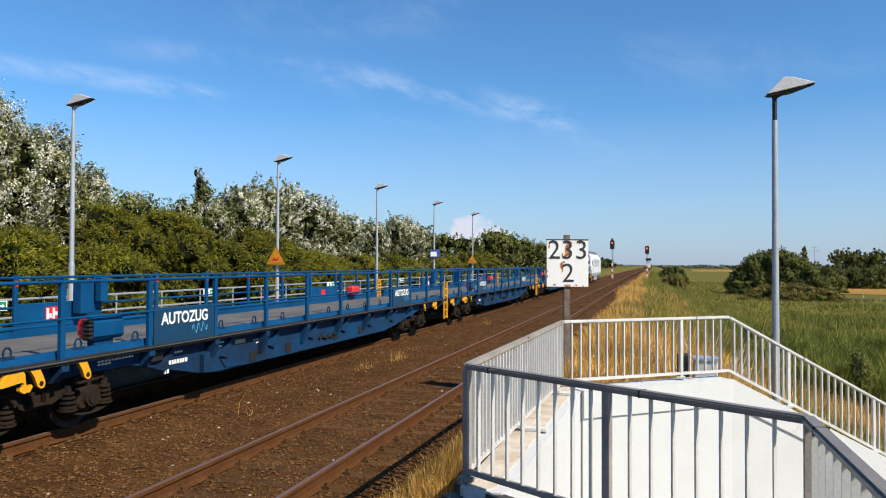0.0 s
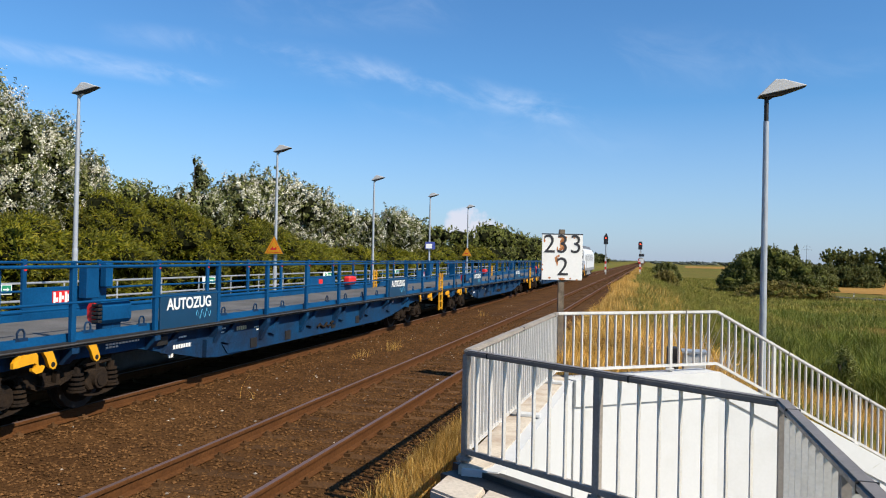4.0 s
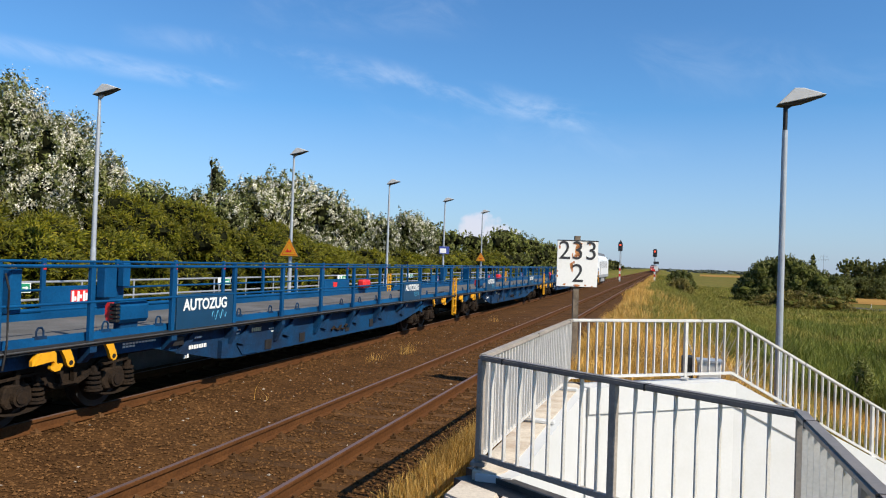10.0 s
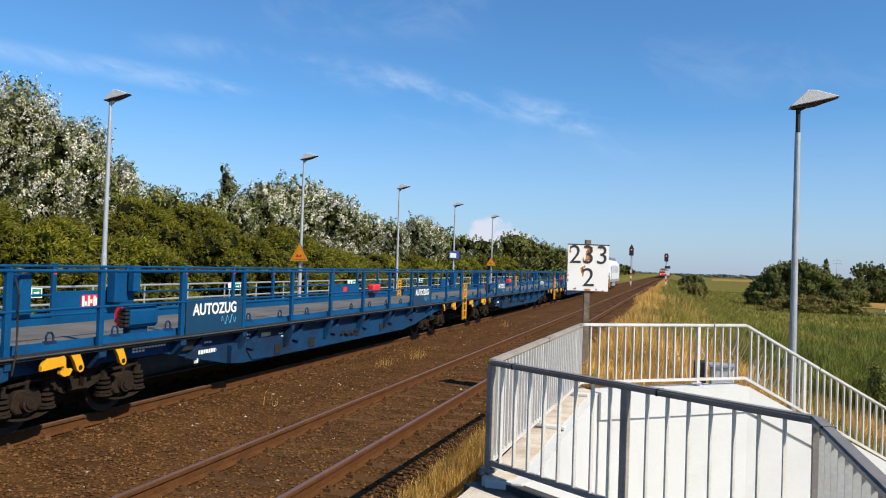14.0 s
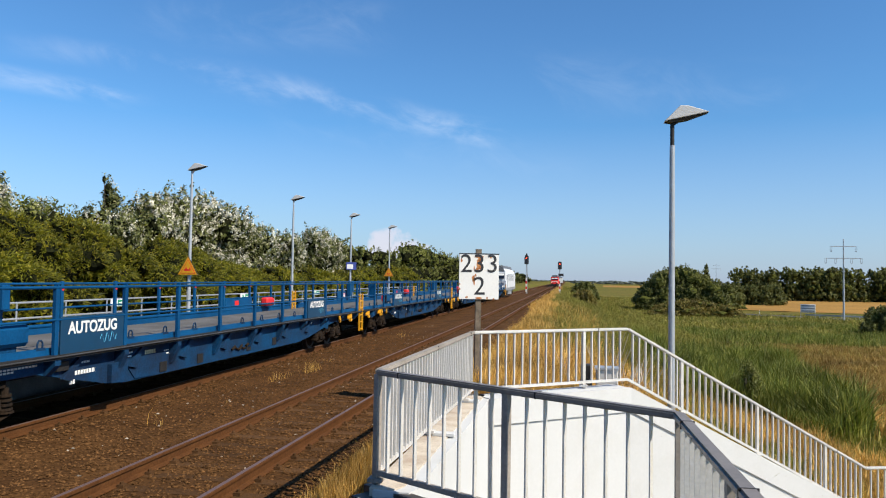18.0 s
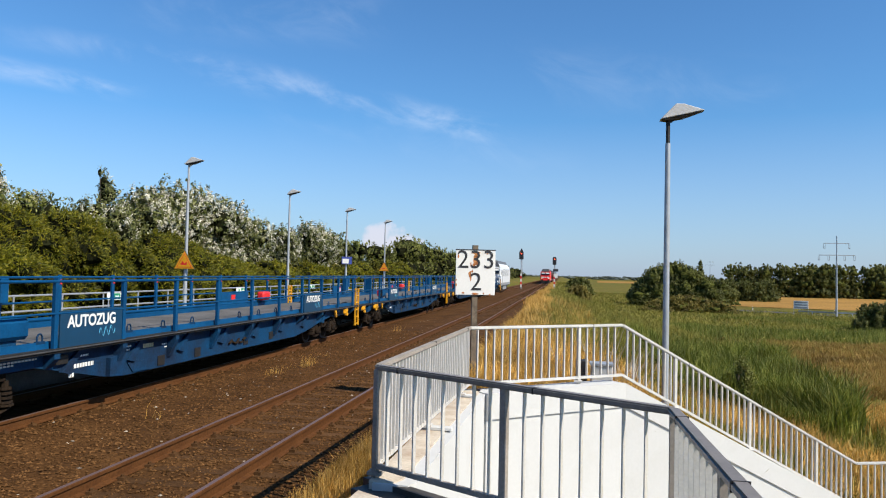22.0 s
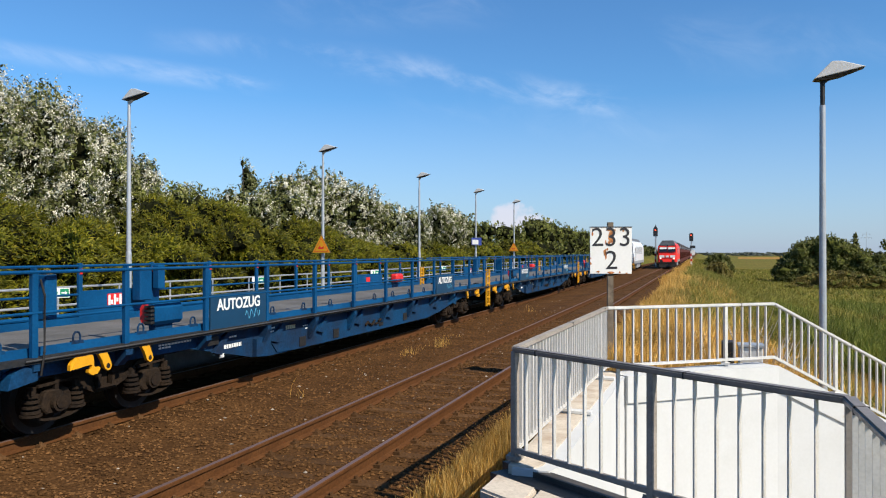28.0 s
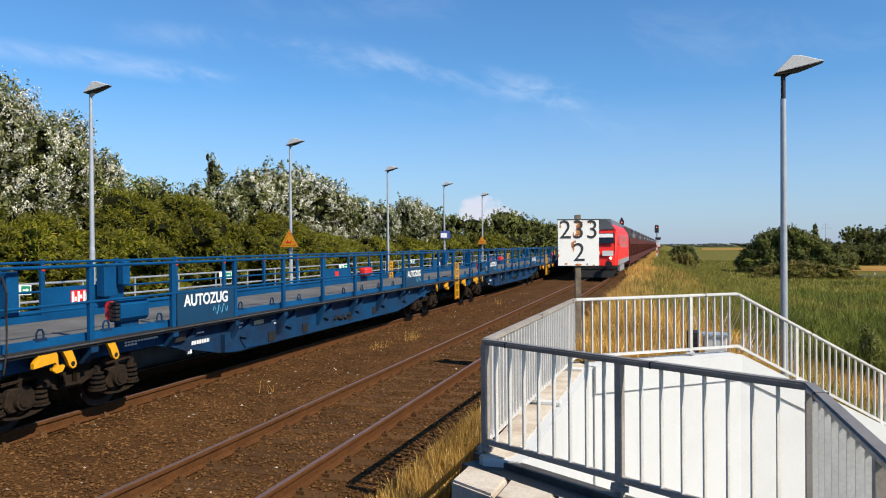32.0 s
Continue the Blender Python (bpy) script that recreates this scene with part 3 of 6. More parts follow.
well = thing("stairwell", "white rendered concrete stairwell walls sunk in the embankment", "stairwell", kind="structure")
fw = [(-1.08, 12.20, 0.50), (1.26, 14.12, 0.50), (6.60, 17.42, -2.48), (9.7, 18.28, -2.48)]
b = wall_strip(B(), fw, -4.5, 0.5)
part("far_wall", b, RENDERW, well, "white rendered wall with a coping band")
b = B()
nb = []
for (x, y, z) in fw:
    nb.append([b.verts.new((x + 0.022, y - 0.030, z - 0.42)), b.verts.new((x + 0.022, y - 0.030, z + 0.006)), b.verts.new((x - 0.02, y + 0.04, z + 0.006)), b.verts.new((x - 0.02, y + 0.04, z - 0.42))])
for r0, r1 in zip(nb, nb[1:]):
    for k in range(4):
        b.faces.new((r0[k], r0[(k + 1) % 4], r1[(k + 1) % 4], r1[k]))
b.faces.new(nb[0]), b.faces.new(nb[-1][::-1])
bmesh.ops.recalc_face_normals(b, faces=b.faces)
part("coping_band", b, RENDERW, well)
b = B()
prism(b, [(-1.22, 6.95), (-1.28, 6.80), (-1.62, 6.80), (-1.50, 12.75), (-0.95, 12.75), (-1.12, 12.2)], "z", -4.5, 0.484)
part("side_wall", b, RENDERW, well)
b = B()
prism(b, [(-1.36, 6.98), (-1.42, 6.84), (-1.66, 6.84), (-1.56, 12.7), (-1.22, 12.62)], "z", -0.6, 0.50)
part("ledge", b, CONCRETE, well, "stained beige concrete ledge under the railing")
b = B()
for y in (9.23, 11.77):
    box(b, -1.50, -1.22, y - 0.06, y + 0.06, 0.50, 0.545, 0.008)
part("ledge_foot", b, RENDERW, well)
b = B()
box(b, -1.3, 9, 4.6, 19, -4.6, -4.4)
part("well_floor", b, CONCRETE, well)
# near beam under the platform railing
b = B()
d = (PD - PA).normalized()
nrm = Vector((-d.y, d.x, 0))
q = [PA - d * 0.12 - nrm * 0.06, PD + d * 0.1 - nrm * 0.06, PD + d * 0.1 + nrm * 0.06, PA - d * 0.12 + nrm * 0.06]
prism(b, [(p.x, p.y) for p in q], "z", -3.5, 0.47)
part("near_beam", b, SLAB, well, "dark beam under the railing")
b = B()
q = [PA - d * 0.05 - nrm * 0.27, PD + d * 0.1 - nrm * 0.27, PD + d * 0.1 - nrm * 0.064, PA - d * 0.05 - nrm * 0.064]
prism(b, [(p.x, p.y) for p in q], "z", -0.7, 0.42)
part("gutter_slab", b, SLAB, well, "dark slab between the beam and the edge blocks")
b = B()
prism(b, [(0.72, 5.2), (0.95, 5.2), (1.02, -3), (0.79, -3)], "z", -3.5, 0.47)
part("side_beam", b, CONCRETE, well)

# concrete edge blocks in front of the railing, and the platform on which the viewer stands
for i in range(5):
    b = B()
    c0 = Vector((-1.69, 6.55, 0)) + d * 0.53 * i
    c1 = c0 + d * 0.50
    o = Vector((-0.03, -0.46, 0))
    pts = [(p.x, p.y) for p in (c0, c1, c1 + o, c0 + o)]
    prism(b, pts, "z", -0.7, 0.50)
    bmesh.ops.bevel(b, geom=[e for e in b.edges], offset=0.02, segments=2, affect="EDGES")
    tagged(part("edge_block", b, CONCRETE), "weathered beige concrete edge block beside the railing", "concrete block", "row of edge blocks")
b = B()
prism(b, [(-2.6, -9), (0.72, -9), (0.72, 3.9), (-2.6, 4.4)], "z", -0.6, 0.72)
tagged(part("platform_near", b, PLATFORM), "grey paved platform end where the viewer stands", "platform", kind="structure")


# ---- kilometre board ----
def text(name, s, size, material, parent, m, depth=0.004, bold=0.0):
    cu = bpy.data.curves.new(name, "FONT")
    cu.body, cu.size, cu.extrude, cu.align_x, cu.align_y, cu.offset = s, size, depth, "CENTER", "CENTER", bold
    tmp = bpy.data.objects.new(name, cu)
    scene.collection.objects.link(tmp)
    dg = bpy.context.evaluated_depsgraph_get()
    me = bpy.data.meshes.new_from_object(tmp.evaluated_get(dg))
    bpy.data.objects.remove(tmp)
    me.materials.clear()
    me.materials.append(material)
    ob = new(name, me)
    ob.parent = parent
    ob.matrix_basis = m
    return ob


km = thing("kilometre_board", "rust-stained white kilometre board with black numbers on a wooden post", "track sign", -1.64, 15.1, 0)
km.rotation_euler = (0, 0, radians(16))
b = B()
box(b, -0.405, 0.405, -0.012, 0.012, 2.02, 2.93, 0.004)
board = part("board", b, SIGNW, km, "white enamel board with chipped rusty edges")
b = B()
box(b, -0.41, 0.41, -0.016, 0.03, 2.925, 2.945)
part("top_edge", b, INK, km)
b = B()
prism(b, [(-0.055, 0.02), (0.055, 0.02), (0.055, 0.13), (-0.055, 0.13)], "z", -1.2, 3.03)
part("post", b, WOOD, km, "grey weathered wooden post")
for i, (s, x, z) in enumerate((("2", -0.26, 2.72), ("3", 0.0, 2.72), ("3", 0.27, 2.72), ("2", 0.01, 2.27))):
    text("numeral", s, 0.52, INK, board, pose(x, -0.014, z, 90, 0, 0), 0.003, -0.001)
for x, z, w, h in ((0.0, 2.88, 0.09, 0.03), (0.0, 2.76, 0.05, 0.13), (-0.04, 2.62, 0.03, 0.05), (0.03, 2.66, 0.015, 0.09), (-0.10, 2.40, 0.02, 0.10), (0.02, 2.80, 0.035, 0.075), (-0.10, 2.64, 0.012, 0.05), (-0.36, 2.80, 0.02, 0.05), (0.24, 2.87, 0.02, 0.03),
                   (-0.12, 2.44, 0.03, 0.07), (-0.07, 2.50, 0.02, 0.03), (0.0, 2.045, 0.07, 0.022), (-0.25, 2.06, 0.03, 0.02), (0.17, 2.05, 0.02, 0.02),
                   (-0.395, 2.22, 0.018, 0.03), (-0.39, 2.32, 0.012, 0.02), (0.30, 2.03, 0.02, 0.014)):
    b = B()
    n = 9
    prism(b, [(x + w * (0.7 + 0.5 * random.random()) * math.cos(6.283 * k / n), z + h * (0.7 + 0.5 * random.random()) * math.sin(6.283 * k / n)) for k in range(n)], "y", -0.0145, -0.010)
    part("rust_patch", b, RUST, board)


# ---- platform lamps ----
def lamp(name, x, y, z0, z1, arm, r=0.06, label="tall galvanised lamp post with a flat angular head", group=""):
    th = thing(name, label, "lamp post", x, y, z0, group)
    h = z1 - z0
    b = B()
    rod(b, (0, 0, 0), (0, 0, h * 0.33), r * 1.32, 14, r * 1.22)
    rod(b, (0, 0, h * 0.33), (0, 0, h * 0.345), r * 1.22, 14, r * 1.06)
    rod(b, (0, 0, h * 0.345), (0, 0, h - 0.5), r * 1.06, 14, r * 0.8)
    part("pole", b, POLE, th, smooth=False)
    b = B()
    rod(b, (0, 0, h - 0.55), (0, 0, h - 0.03), r * 0.66, 10)
    bar(b, (0, 0, h - 0.06), (arm * 0.22, 0, h + 0.07), 0.09, 0.05)
    part("neck", b, DARK if x > 0 else POLE, th)
    # wedge-shaped head with a ridge
    b = B()
    L, u = 0.80 * arm, arm / 0.94
    v = [b.verts.new(p) for p in ((-0.19 * arm, -0.16 * u, h), (-0.19 * arm, 0.16 * u, h), (L, 0.10 * u, h + 0.20 * u), (L, -0.10 * u, h + 0.20 * u),
                                  (0.16 * arm, -0.13 * u, h + 0.34 * u), (0.16 * arm, 0.13 * u, h + 0.34 * u), (0.34 * arm, -0.12 * u, h + 0.335 * u), (0.34 * arm, 0.12 * u, h + 0.335 * u))]
    for f in ((0, 3, 2, 1), (0, 1, 5, 4), (4, 5, 7, 6), (6, 7, 2, 3), (0, 4, 6, 3), (1, 2, 7, 5)):
        b.faces.new([v[k] for k in f])
    bmesh.ops.recalc_face_normals(b, faces=b.faces)
    bmesh.ops.bevel(b, geom=list(b.edges), offset=0.012, segments=1, affect="EDGES")
    hd = part("head", b, LAMPHEAD, th, "pale angular lamp head")
    # extra dark plate below the head, coloured for the shade of its underside
    b = B()
    v = [b.verts.new(p) for p in ((-0.15 * arm, -0.15 * u, h + 0.002), (-0.15 * arm, 0.15 * u, h + 0.002), (L * 0.97, 0.09 * u, h + 0.185 * u), (L * 0.97, -0.09 * u, h + 0.185 * u),
                                  (-0.02, -0.12 * u, h - 0.02), (-0.02, 0.12 * u, h - 0.02), (L * 0.40, 0.08 * u, h + 0.03 * u), (L * 0.40, -0.08 * u, h + 0.03 * u))]
    for f in ((0, 1, 2, 3), (4, 7, 6, 5), (0, 4, 5, 1), (2, 6, 7, 3), (0, 3, 7, 4), (1, 5, 6, 2)):
        b.faces.new([v[k] for k in f])
    bmesh.ops.recalc_face_normals(b, faces=b.faces)
    part("underside", b, DARK, hd, "added dark plate for the shaded lamp underside")
    b = B()
    box(b, -0.03, 0.03, -r * 1.5 - 0.012, -r * 1.38, 0.9, 1.3)
    part("access_door", b, POLE, th)
    return th


lamp("lamp_post", 2.31, 16.6, -3.2, 5.85, 0.94, 0.068, "tall galvanised lamp post standing in reeds beside the stairwell", "lamp posts")
for i, y in enumerate((14.93, 24.87, 34.95, 44.9, 55.1)):
    lamp("lamp_post", -13.13, y, 0.55, 6.13, 0.72, 0.055, "tall galvanised lamp post on the far platform", "lamp posts")


# ---- far platform ----
b = B()
prism(b, [(-10.95, -0.6), (-10.95, 0.55), (-15.2, 0.55), (-15.2, -0.6)], "y", -12, 74)
tagged(part("platform_far", b, PLATFORM), "long grey paved platform beyond the tracks", "platform", kind="structure")
fence = thing("platform_fence", "slim silver tube fence along the back of the platform", "fence")
for z in (1.58, 1.15):
    b = B()
    rod(b, (-14.6, -8, z), (-14.6, 73, z), 0.028, 8)
    part("fence_rail", b, STEEL, fence)
for i in range(41):
    b = B()
    rod(b, (-14.6, -8 + 2.02 * i, 0.5), (-14.6, -8 + 2.02 * i, 1.6), 0.026, 8)
    part("fence_post", b, STEEL, fence)


def plate(name, label, category, x, y, z, w, h, col, turn=0, group=""):
    th = thing(name, label, category, x, y, z, group)
    b = B()
    box(b, -w / 2, w / 2, -0.012, 0.012, -h / 2, h / 2, 0.003)
    pl = part("plate", b, col, th)
    th.rotation_euler = (0, 0, radians(turn))
    return th, pl


for i, y in enumerate((10.8, 19.0, 28.5, 38.0)):
    th, pl = plate("exit_sign", "small green and white exit sign on a short post", "sign", -13.9, y + 2.8, 1.50, 0.66, 0.36, WHITE, 42, "exit signs")
    b = B()
    box(b, 0.01, 0.30, -0.016, -0.012, -0.15, 0.15)
    part("green_field", b, GREEN, pl)
    b = B()
    box(b, 0.06, 0.20, -0.020, -0.016, -0.025, 0.025)
    prism(b, [(0.18, -0.07), (0.26, 0.0), (0.18, 0.07)], "y", -0.020, -0.016)
    part("arrow", b, WHITE, pl)
    b = B()
    prism(b, [(-0.24, -0.12), (-0.10, -0.12), (-0.06, 0.02), (-0.12, 0.13), (-0.2, 0.10), (-0.16, 0.0)], "y", -0.016, -0.012)
    part("green_shape", b, GREEN, pl)
    b = B()
    rod(b, (-0.25, 0.03, -1.5), (-0.25, 0.03, 0.18), 0.03, 8)
    part("post", b, STEEL, th)
    th.scale = (0.62, 0.62, 0.62)


def warning(x, y, z):
    th = thing("warning_sign", "yellow triangular warning sign with black edge on a lamp post", "warning sign", x, y, z, "warning signs")
    b = B()
    prism(b, [(-0.40, 0.0), (0.40, 0.0), (0.0, 0.68)], "y", -0.012, 0.012)
    tri = part("triangle", b, INK, th)
    b = B()
    prism(b, [(-0.375, 0.015), (0.375, 0.015), (0.0, 0.655)], "y", -0.017, -0.012)
    part("yellow_edge", b, YELLOW, tri)
    b = B()
    prism(b, [(-0.29, 0.06), (0.29, 0.06), (0.0, 0.56)], "y", -0.021, -0.017)
    part("inner_edge", b, RED, tri)
    b = B()
    prism(b, [(-0.255, 0.078), (0.255, 0.078), (0.0, 0.525)], "y", -0.025, -0.021)
    part("yellow_field", b, YELLOW, tri)
    b = B()
    box(b, -0.13, 0.10, -0.029, -0.025, 0.15, 0.21)
    prism(b, [(-0.10, 0.2), (0.0, 0.2), (-0.05, 0.30)], "y", -0.029, -0.025)
    prism(b, [(0.03, 0.2), (0.12, 0.2), (0.10, 0.28)], "y", -0.029, -0.025)
    part("symbol", b, RED, tri)
    b = B()
    box(b, -0.09, 0.09, 0.012, 0.11, 0.25, 0.31)
    part("clamp", b, STEEL, th)
    return th


warning(-13.13, 24.76, 2.40)
warning(-13.13, 54.98, 2.50)
th, pl = plate("station_sign", "small blue and white sign on a lamp post", "sign", -13.05, 44.78, 3.10, 0.62, 0.46, mat("station_blue", (0.05, 0.08, 0.35), 0.5))
b = B()
box(b, -0.26, 0.12, -0.016, -0.012, -0.18, 0.1)
part("white_field", b, WHITE, pl)
th.rotation_euler = (0, 0, radians(15))


# ---- blue car-carrying wagons ----
WX0, WX1 = -1.33, 1.40   # far side and near side, from the track's centre
WL = 23.25


def bogie(parent, y):
    """Two-axle bogie: bowed side frames, cast axle boxes between coil springs, straps, wheels."""
    root = empty("bogie", 0, y, 0)
    root.parent = parent
    for s in (-1, 1):
        x0, x1 = sorted((s * 0.99, s * 1.09))
        b = B()
        low = [(-1.28, 0.74), (-0.95, 0.78), (-0.66, 0.70), (-0.42, 0.54), (-0.2, 0.46), (0.2, 0.46), (0.42, 0.54), (0.66, 0.70), (0.95, 0.78), (1.28, 0.74)]
        prism(b, low + [(yy, z + 0.07) for yy, z in low[::-1]], "x", x0, x1)
        fr = part("side_frame", b, BOGIE, root, "bowed dark steel side frame")
        b = B()
        prism(b, [(yy, z + 0.07) for yy, z in low] + [(1.28, 0.93), (-1.28, 0.93)], "x", s * 1.02 - 0.012, s * 1.02 + 0.012)
        part("web", b, BOGIE, fr)
        b = B()
        for yy in (-0.13, 0.13):
            box(b, *sorted((s * 1.06, s * 1.13)), yy - 0.03, yy + 0.03, 0.50, 0.70)
        box(b, *sorted((s * 1.06, s * 1.14)), -0.2, 0.2, 0.50, 0.525)
        part("damper_bracket", b, BOGIE, fr)
        for a in (-0.9, 0.9):
            b = B()
            prism(b, [(a - 0.17, 0.63), (a + 0.17, 0.63), (a + 0.23, 0.54), (a + 0.25, 0.40), (a + 0.16, 0.31), (a - 0.16, 0.31), (a - 0.25, 0.40), (a - 0.23, 0.54)], "x", *sorted((s * 1.00, s * 1.16)))
            bmesh.ops.bevel(b, geom=list(b.edges), offset=0.02, segments=1, affect="EDGES")
            ab = part("axle_box", b, BOGIE, root, "cast axle box")
            b = B()
            rod(b, (s * 1.15, a, 0.46), (s * 1.215, a, 0.46), 0.135, 18, 0.125)
            rod(b, (s * 1.21, a, 0.46), (s * 1.235, a, 0.46), 0.085, 14)
            part("cover", b, BOGIE, ab)
            b = B()
            box(b, *sorted((s * 1.10, s * 1.15)), a - 0.035, a + 0.035, 0.60, 0.80)
            bar(b, (s * 1.13, a - 0.30, 0.70), (s * 1.13, a + 0.30, 0.735), 0.05, 0.035)
            part("link", b, BOGIE, ab)
            for d in (-0.36, 0.36):
                b = B()
                for k in range(4):
                    rod(b, (s * 1.09, a + d, 0.365 + 0.068 * k), (s * 1.09, a + d, 0.40 + 0.068 * k), 0.118 - 0.006 * k, 14)
                rod(b, (s * 1.09, a + d, 0.33), (s * 1.09, a + d, 0.70), 0.06, 8)
                rod(b, (s * 1.09, a + d, 0.325), (s * 1.09, a + d, 0.355), 0.135, 14)
                part("spring", b, BOGIE, root, "coil spring")
            b = B()
            arc = [(a - 0.40, 0.315), (a - 0.2, 0.262), (a, 0.245), (a + 0.2, 0.262), (a + 0.42, 0.315)]
            prism(b, arc + [(yy, z - 0.022) for yy, z in arc[::-1]], "x", *sorted((s * 1.05, s * 1.17)))
            part("strap", b, BOGIE, root)
    for a in (-0.9, 0.9):
        ws = B()
        rod(ws, (-0.9, a, 0.46), (0.9, a, 0.46), 0.08, 10)
        ax = part("axle", ws, DARK, root)
        for s in (-1, 1):
            b = B()
            rod(b, (s * 0.69, a, 0.46), (s * 0.82, a, 0.46), 0.455, 32)
            rod(b, (s * 0.66, a, 0.46), (s * 0.70, a, 0.46), 0.48, 32)
            part("wheel", b, DARK, ax, "dark steel wheel")
            b = B()
            rod(b, (s * 0.815, a, 0.46), (s * 0.825, a, 0.46), 0.36, 28)
            part("wheel_disc", b, BOGIE, ax)
    b = B()
    box(b, -1.0, 1.0, -0.3, 0.3, 0.42, 0.72, 0.02)
    part("bolster", b, BOGIE, root)
    return root


def hook(parent, y, big):
    """Yellow lifting lug under the sill."""
    b = B()
    x0, x1 = WX1 + 0.0, WX1 + 0.05
    if big:
        prism(b, [(y - 0.36, 0.96), (y - 0.26, 1.08), (y - 0.02, 1.10), (y + 0.04, 1.02), (y + 0.05, 0.90), (y + 0.11, 0.845), (y + 0.145, 0.875), (y + 0.165, 0.85), (y + 0.115, 0.785),
                  (y + 0.02, 0.775), (y - 0.05, 0.82), (y - 0.05, 0.865), (y - 0.01, 0.85), (y + 0.02, 0.90), (y - 0.02, 0.93), (y - 0.36, 0.89)], "x", x0, x1)
        prism(b, [(y - 0.34, 0.90), (y - 0.02, 0.93), (y - 0.02, 1.06), (y - 0.24, 1.04)], "x", x1, x1 + 0.03)
    else:
        prism(b, [(y - 0.10, 1.06), (y + 0.06, 1.07), (y + 0.13, 0.93), (y + 0.155, 0.86), (y + 0.13, 0.81), (y + 0.08, 0.80), (y + 0.02, 0.84), (y - 0.03, 0.96)], "x", x0, x1)
    o = part("lifting_lug", b, YELLOW, parent, "bright yellow lifting lug")
    if not big:
        b = B()
        rod(b, (x1 - 0.005, y + 0.085, 0.865), (x1 + 0.003, y + 0.085, 0.865), 0.036, 12)
        part("lug_hole", b, DARK, o)


def wagon(y0):
    w = thing("flat_wagon", "long blue car-carrying flat wagon with side railings, standing on the far track", "rail wagon", -9.22, y0, 0, "standing blue train")
    b = B()
    box(b, WX0, WX1 - 0.125, 0.15, WL - 0.15, 1.06, 1.16)
    part("deck", b, DECK, w, "grey steel deck")
    for s in (0, 1):
        b = B()
        x = WX1 if s else WX0
        if s:
            prism(b, [(x - 0.30, 1.05), (x + 0.03, 1.05), (x + 0.03, 1.11), (x - 0.07, 1.12), (x - 0.09, 1.24), (x - 0.13, 1.24), (x - 0.13, 1.11), (x - 0.30, 1.10)], "y", 0.1, WL - 0.1)
        else:
            prism(b, [(x, 0.86), (x + 0.06, 0.86), (x + 0.08, 1.28), (x, 1.28)], "y", 0.1, WL - 0.1)
        sl = part("sill", b, BLUE, w, "blue edge sill with a projecting lip")
        if s:
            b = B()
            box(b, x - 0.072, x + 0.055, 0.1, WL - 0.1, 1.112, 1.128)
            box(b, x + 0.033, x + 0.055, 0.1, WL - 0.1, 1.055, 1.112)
            part("sill_lip", b, LIP, sl, "dark shelf along the sill")
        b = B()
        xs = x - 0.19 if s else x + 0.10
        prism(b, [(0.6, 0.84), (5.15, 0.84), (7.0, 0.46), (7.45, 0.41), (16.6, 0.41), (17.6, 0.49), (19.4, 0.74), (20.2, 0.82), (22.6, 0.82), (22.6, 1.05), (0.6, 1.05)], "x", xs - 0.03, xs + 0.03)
        # far girder gets a dark colour for the shade under the deck
        g = part("side_girder", b, BLUE_F if s else DARK, w, "fish-bellied side girder, blue on the near side, shade-dark on the far")
        if s:
            b = B()
            prism(b, [(7.0, 0.47), (7.5, 0.43), (7.5, 0.86), (7.0, 0.80)], "x", xs + 0.03, xs + 0.12)
            prism(b, [(7.85, 0.44), (8.45, 0.43), (8.25, 0.62), (7.65, 0.64)], "x", xs + 0.03, xs + 0.05)
            part("gusset", b, BLUE_F, g)
            for yy, a_ in ((12.9, 0.5), (14.6, 0.5), (10.3, 0.46), (8.75, 0.45)):
                b = B()
                box(b, xs + 0.03, xs + 0.045, yy, yy + 0.26, a_, a_ + 0.2)
                part("cover_plate", b, DARK, g)
            b = B()
            box(b, xs + 0.03, xs + 0.10, 5.55, 5.85, 0.84, 0.98)
            part("junction_box", b, DARK, g)
            for k in range(5):
                b = B()
                rod(b, (xs + 0.06, 12.0 + 0.2 * k, 0.60 + 0.04 * math.sin(k * 2)), (xs + 0.06, 12.17 + 0.2 * k, 0.63 + 0.05 * math.cos(k * 3)), 0.028, 6)
                part("valve", b, BOGIE, g)
    # near side: tube along the sill, brackets, lashing rings
    b = B()
    rod(b, (WX1 + 0.075, 1.75, 1.10), (WX1 + 0.075, WL - 0.4, 1.10), 0.013, 8)
    part("pipe", b, PIPE, w, "thin grey pipe along the sill")
    posts = [1.94, 3.52, 5.37, 7.24, 9.13, 11.05, 13.0, 14.92, 16.8, 18.73, 20.6, 22.5]
    for i, y in enumerate(posts):
        b = B()
        prism(b, [(WX1 - 0.18, 0.60 if 6 < y < 16 else 0.80), (WX1 - 0.12, 0.60 if 6 < y < 16 else 0.80), (WX1 + 0.04, 0.96), (WX1 + 0.04, 1.06), (WX1 - 0.18, 1.06)], "y", y - 0.04, y + 0.10)
        part("bracket", b, BLUE_F, w)
        if 5 < y < 20:
            b = B()
            prism(b, [(y + 0.35, 0.70), (y + 0.60, 0.64), (y + 0.65, 0.80), (y + 0.95, 1.04), (y + 0.80, 1.04), (y + 0.5, 0.84)], "x", WX1 - 0.16, WX1 - 0.10)
            part("strut", b, BLUE_F, w)
        b = B()
        box(b, WX1 - 0.04, WX1 + 0.03, y - 0.045, y + 0.045, 1.02, 2.20, 0.008)
        box(b, WX1 - 0.04, WX1 + 0.03, y - 0.02, y + 0.02, 2.19, 2.24)
        part("rail_post", b, BLUE, w)
        b = B()
        yf = y + 0.02
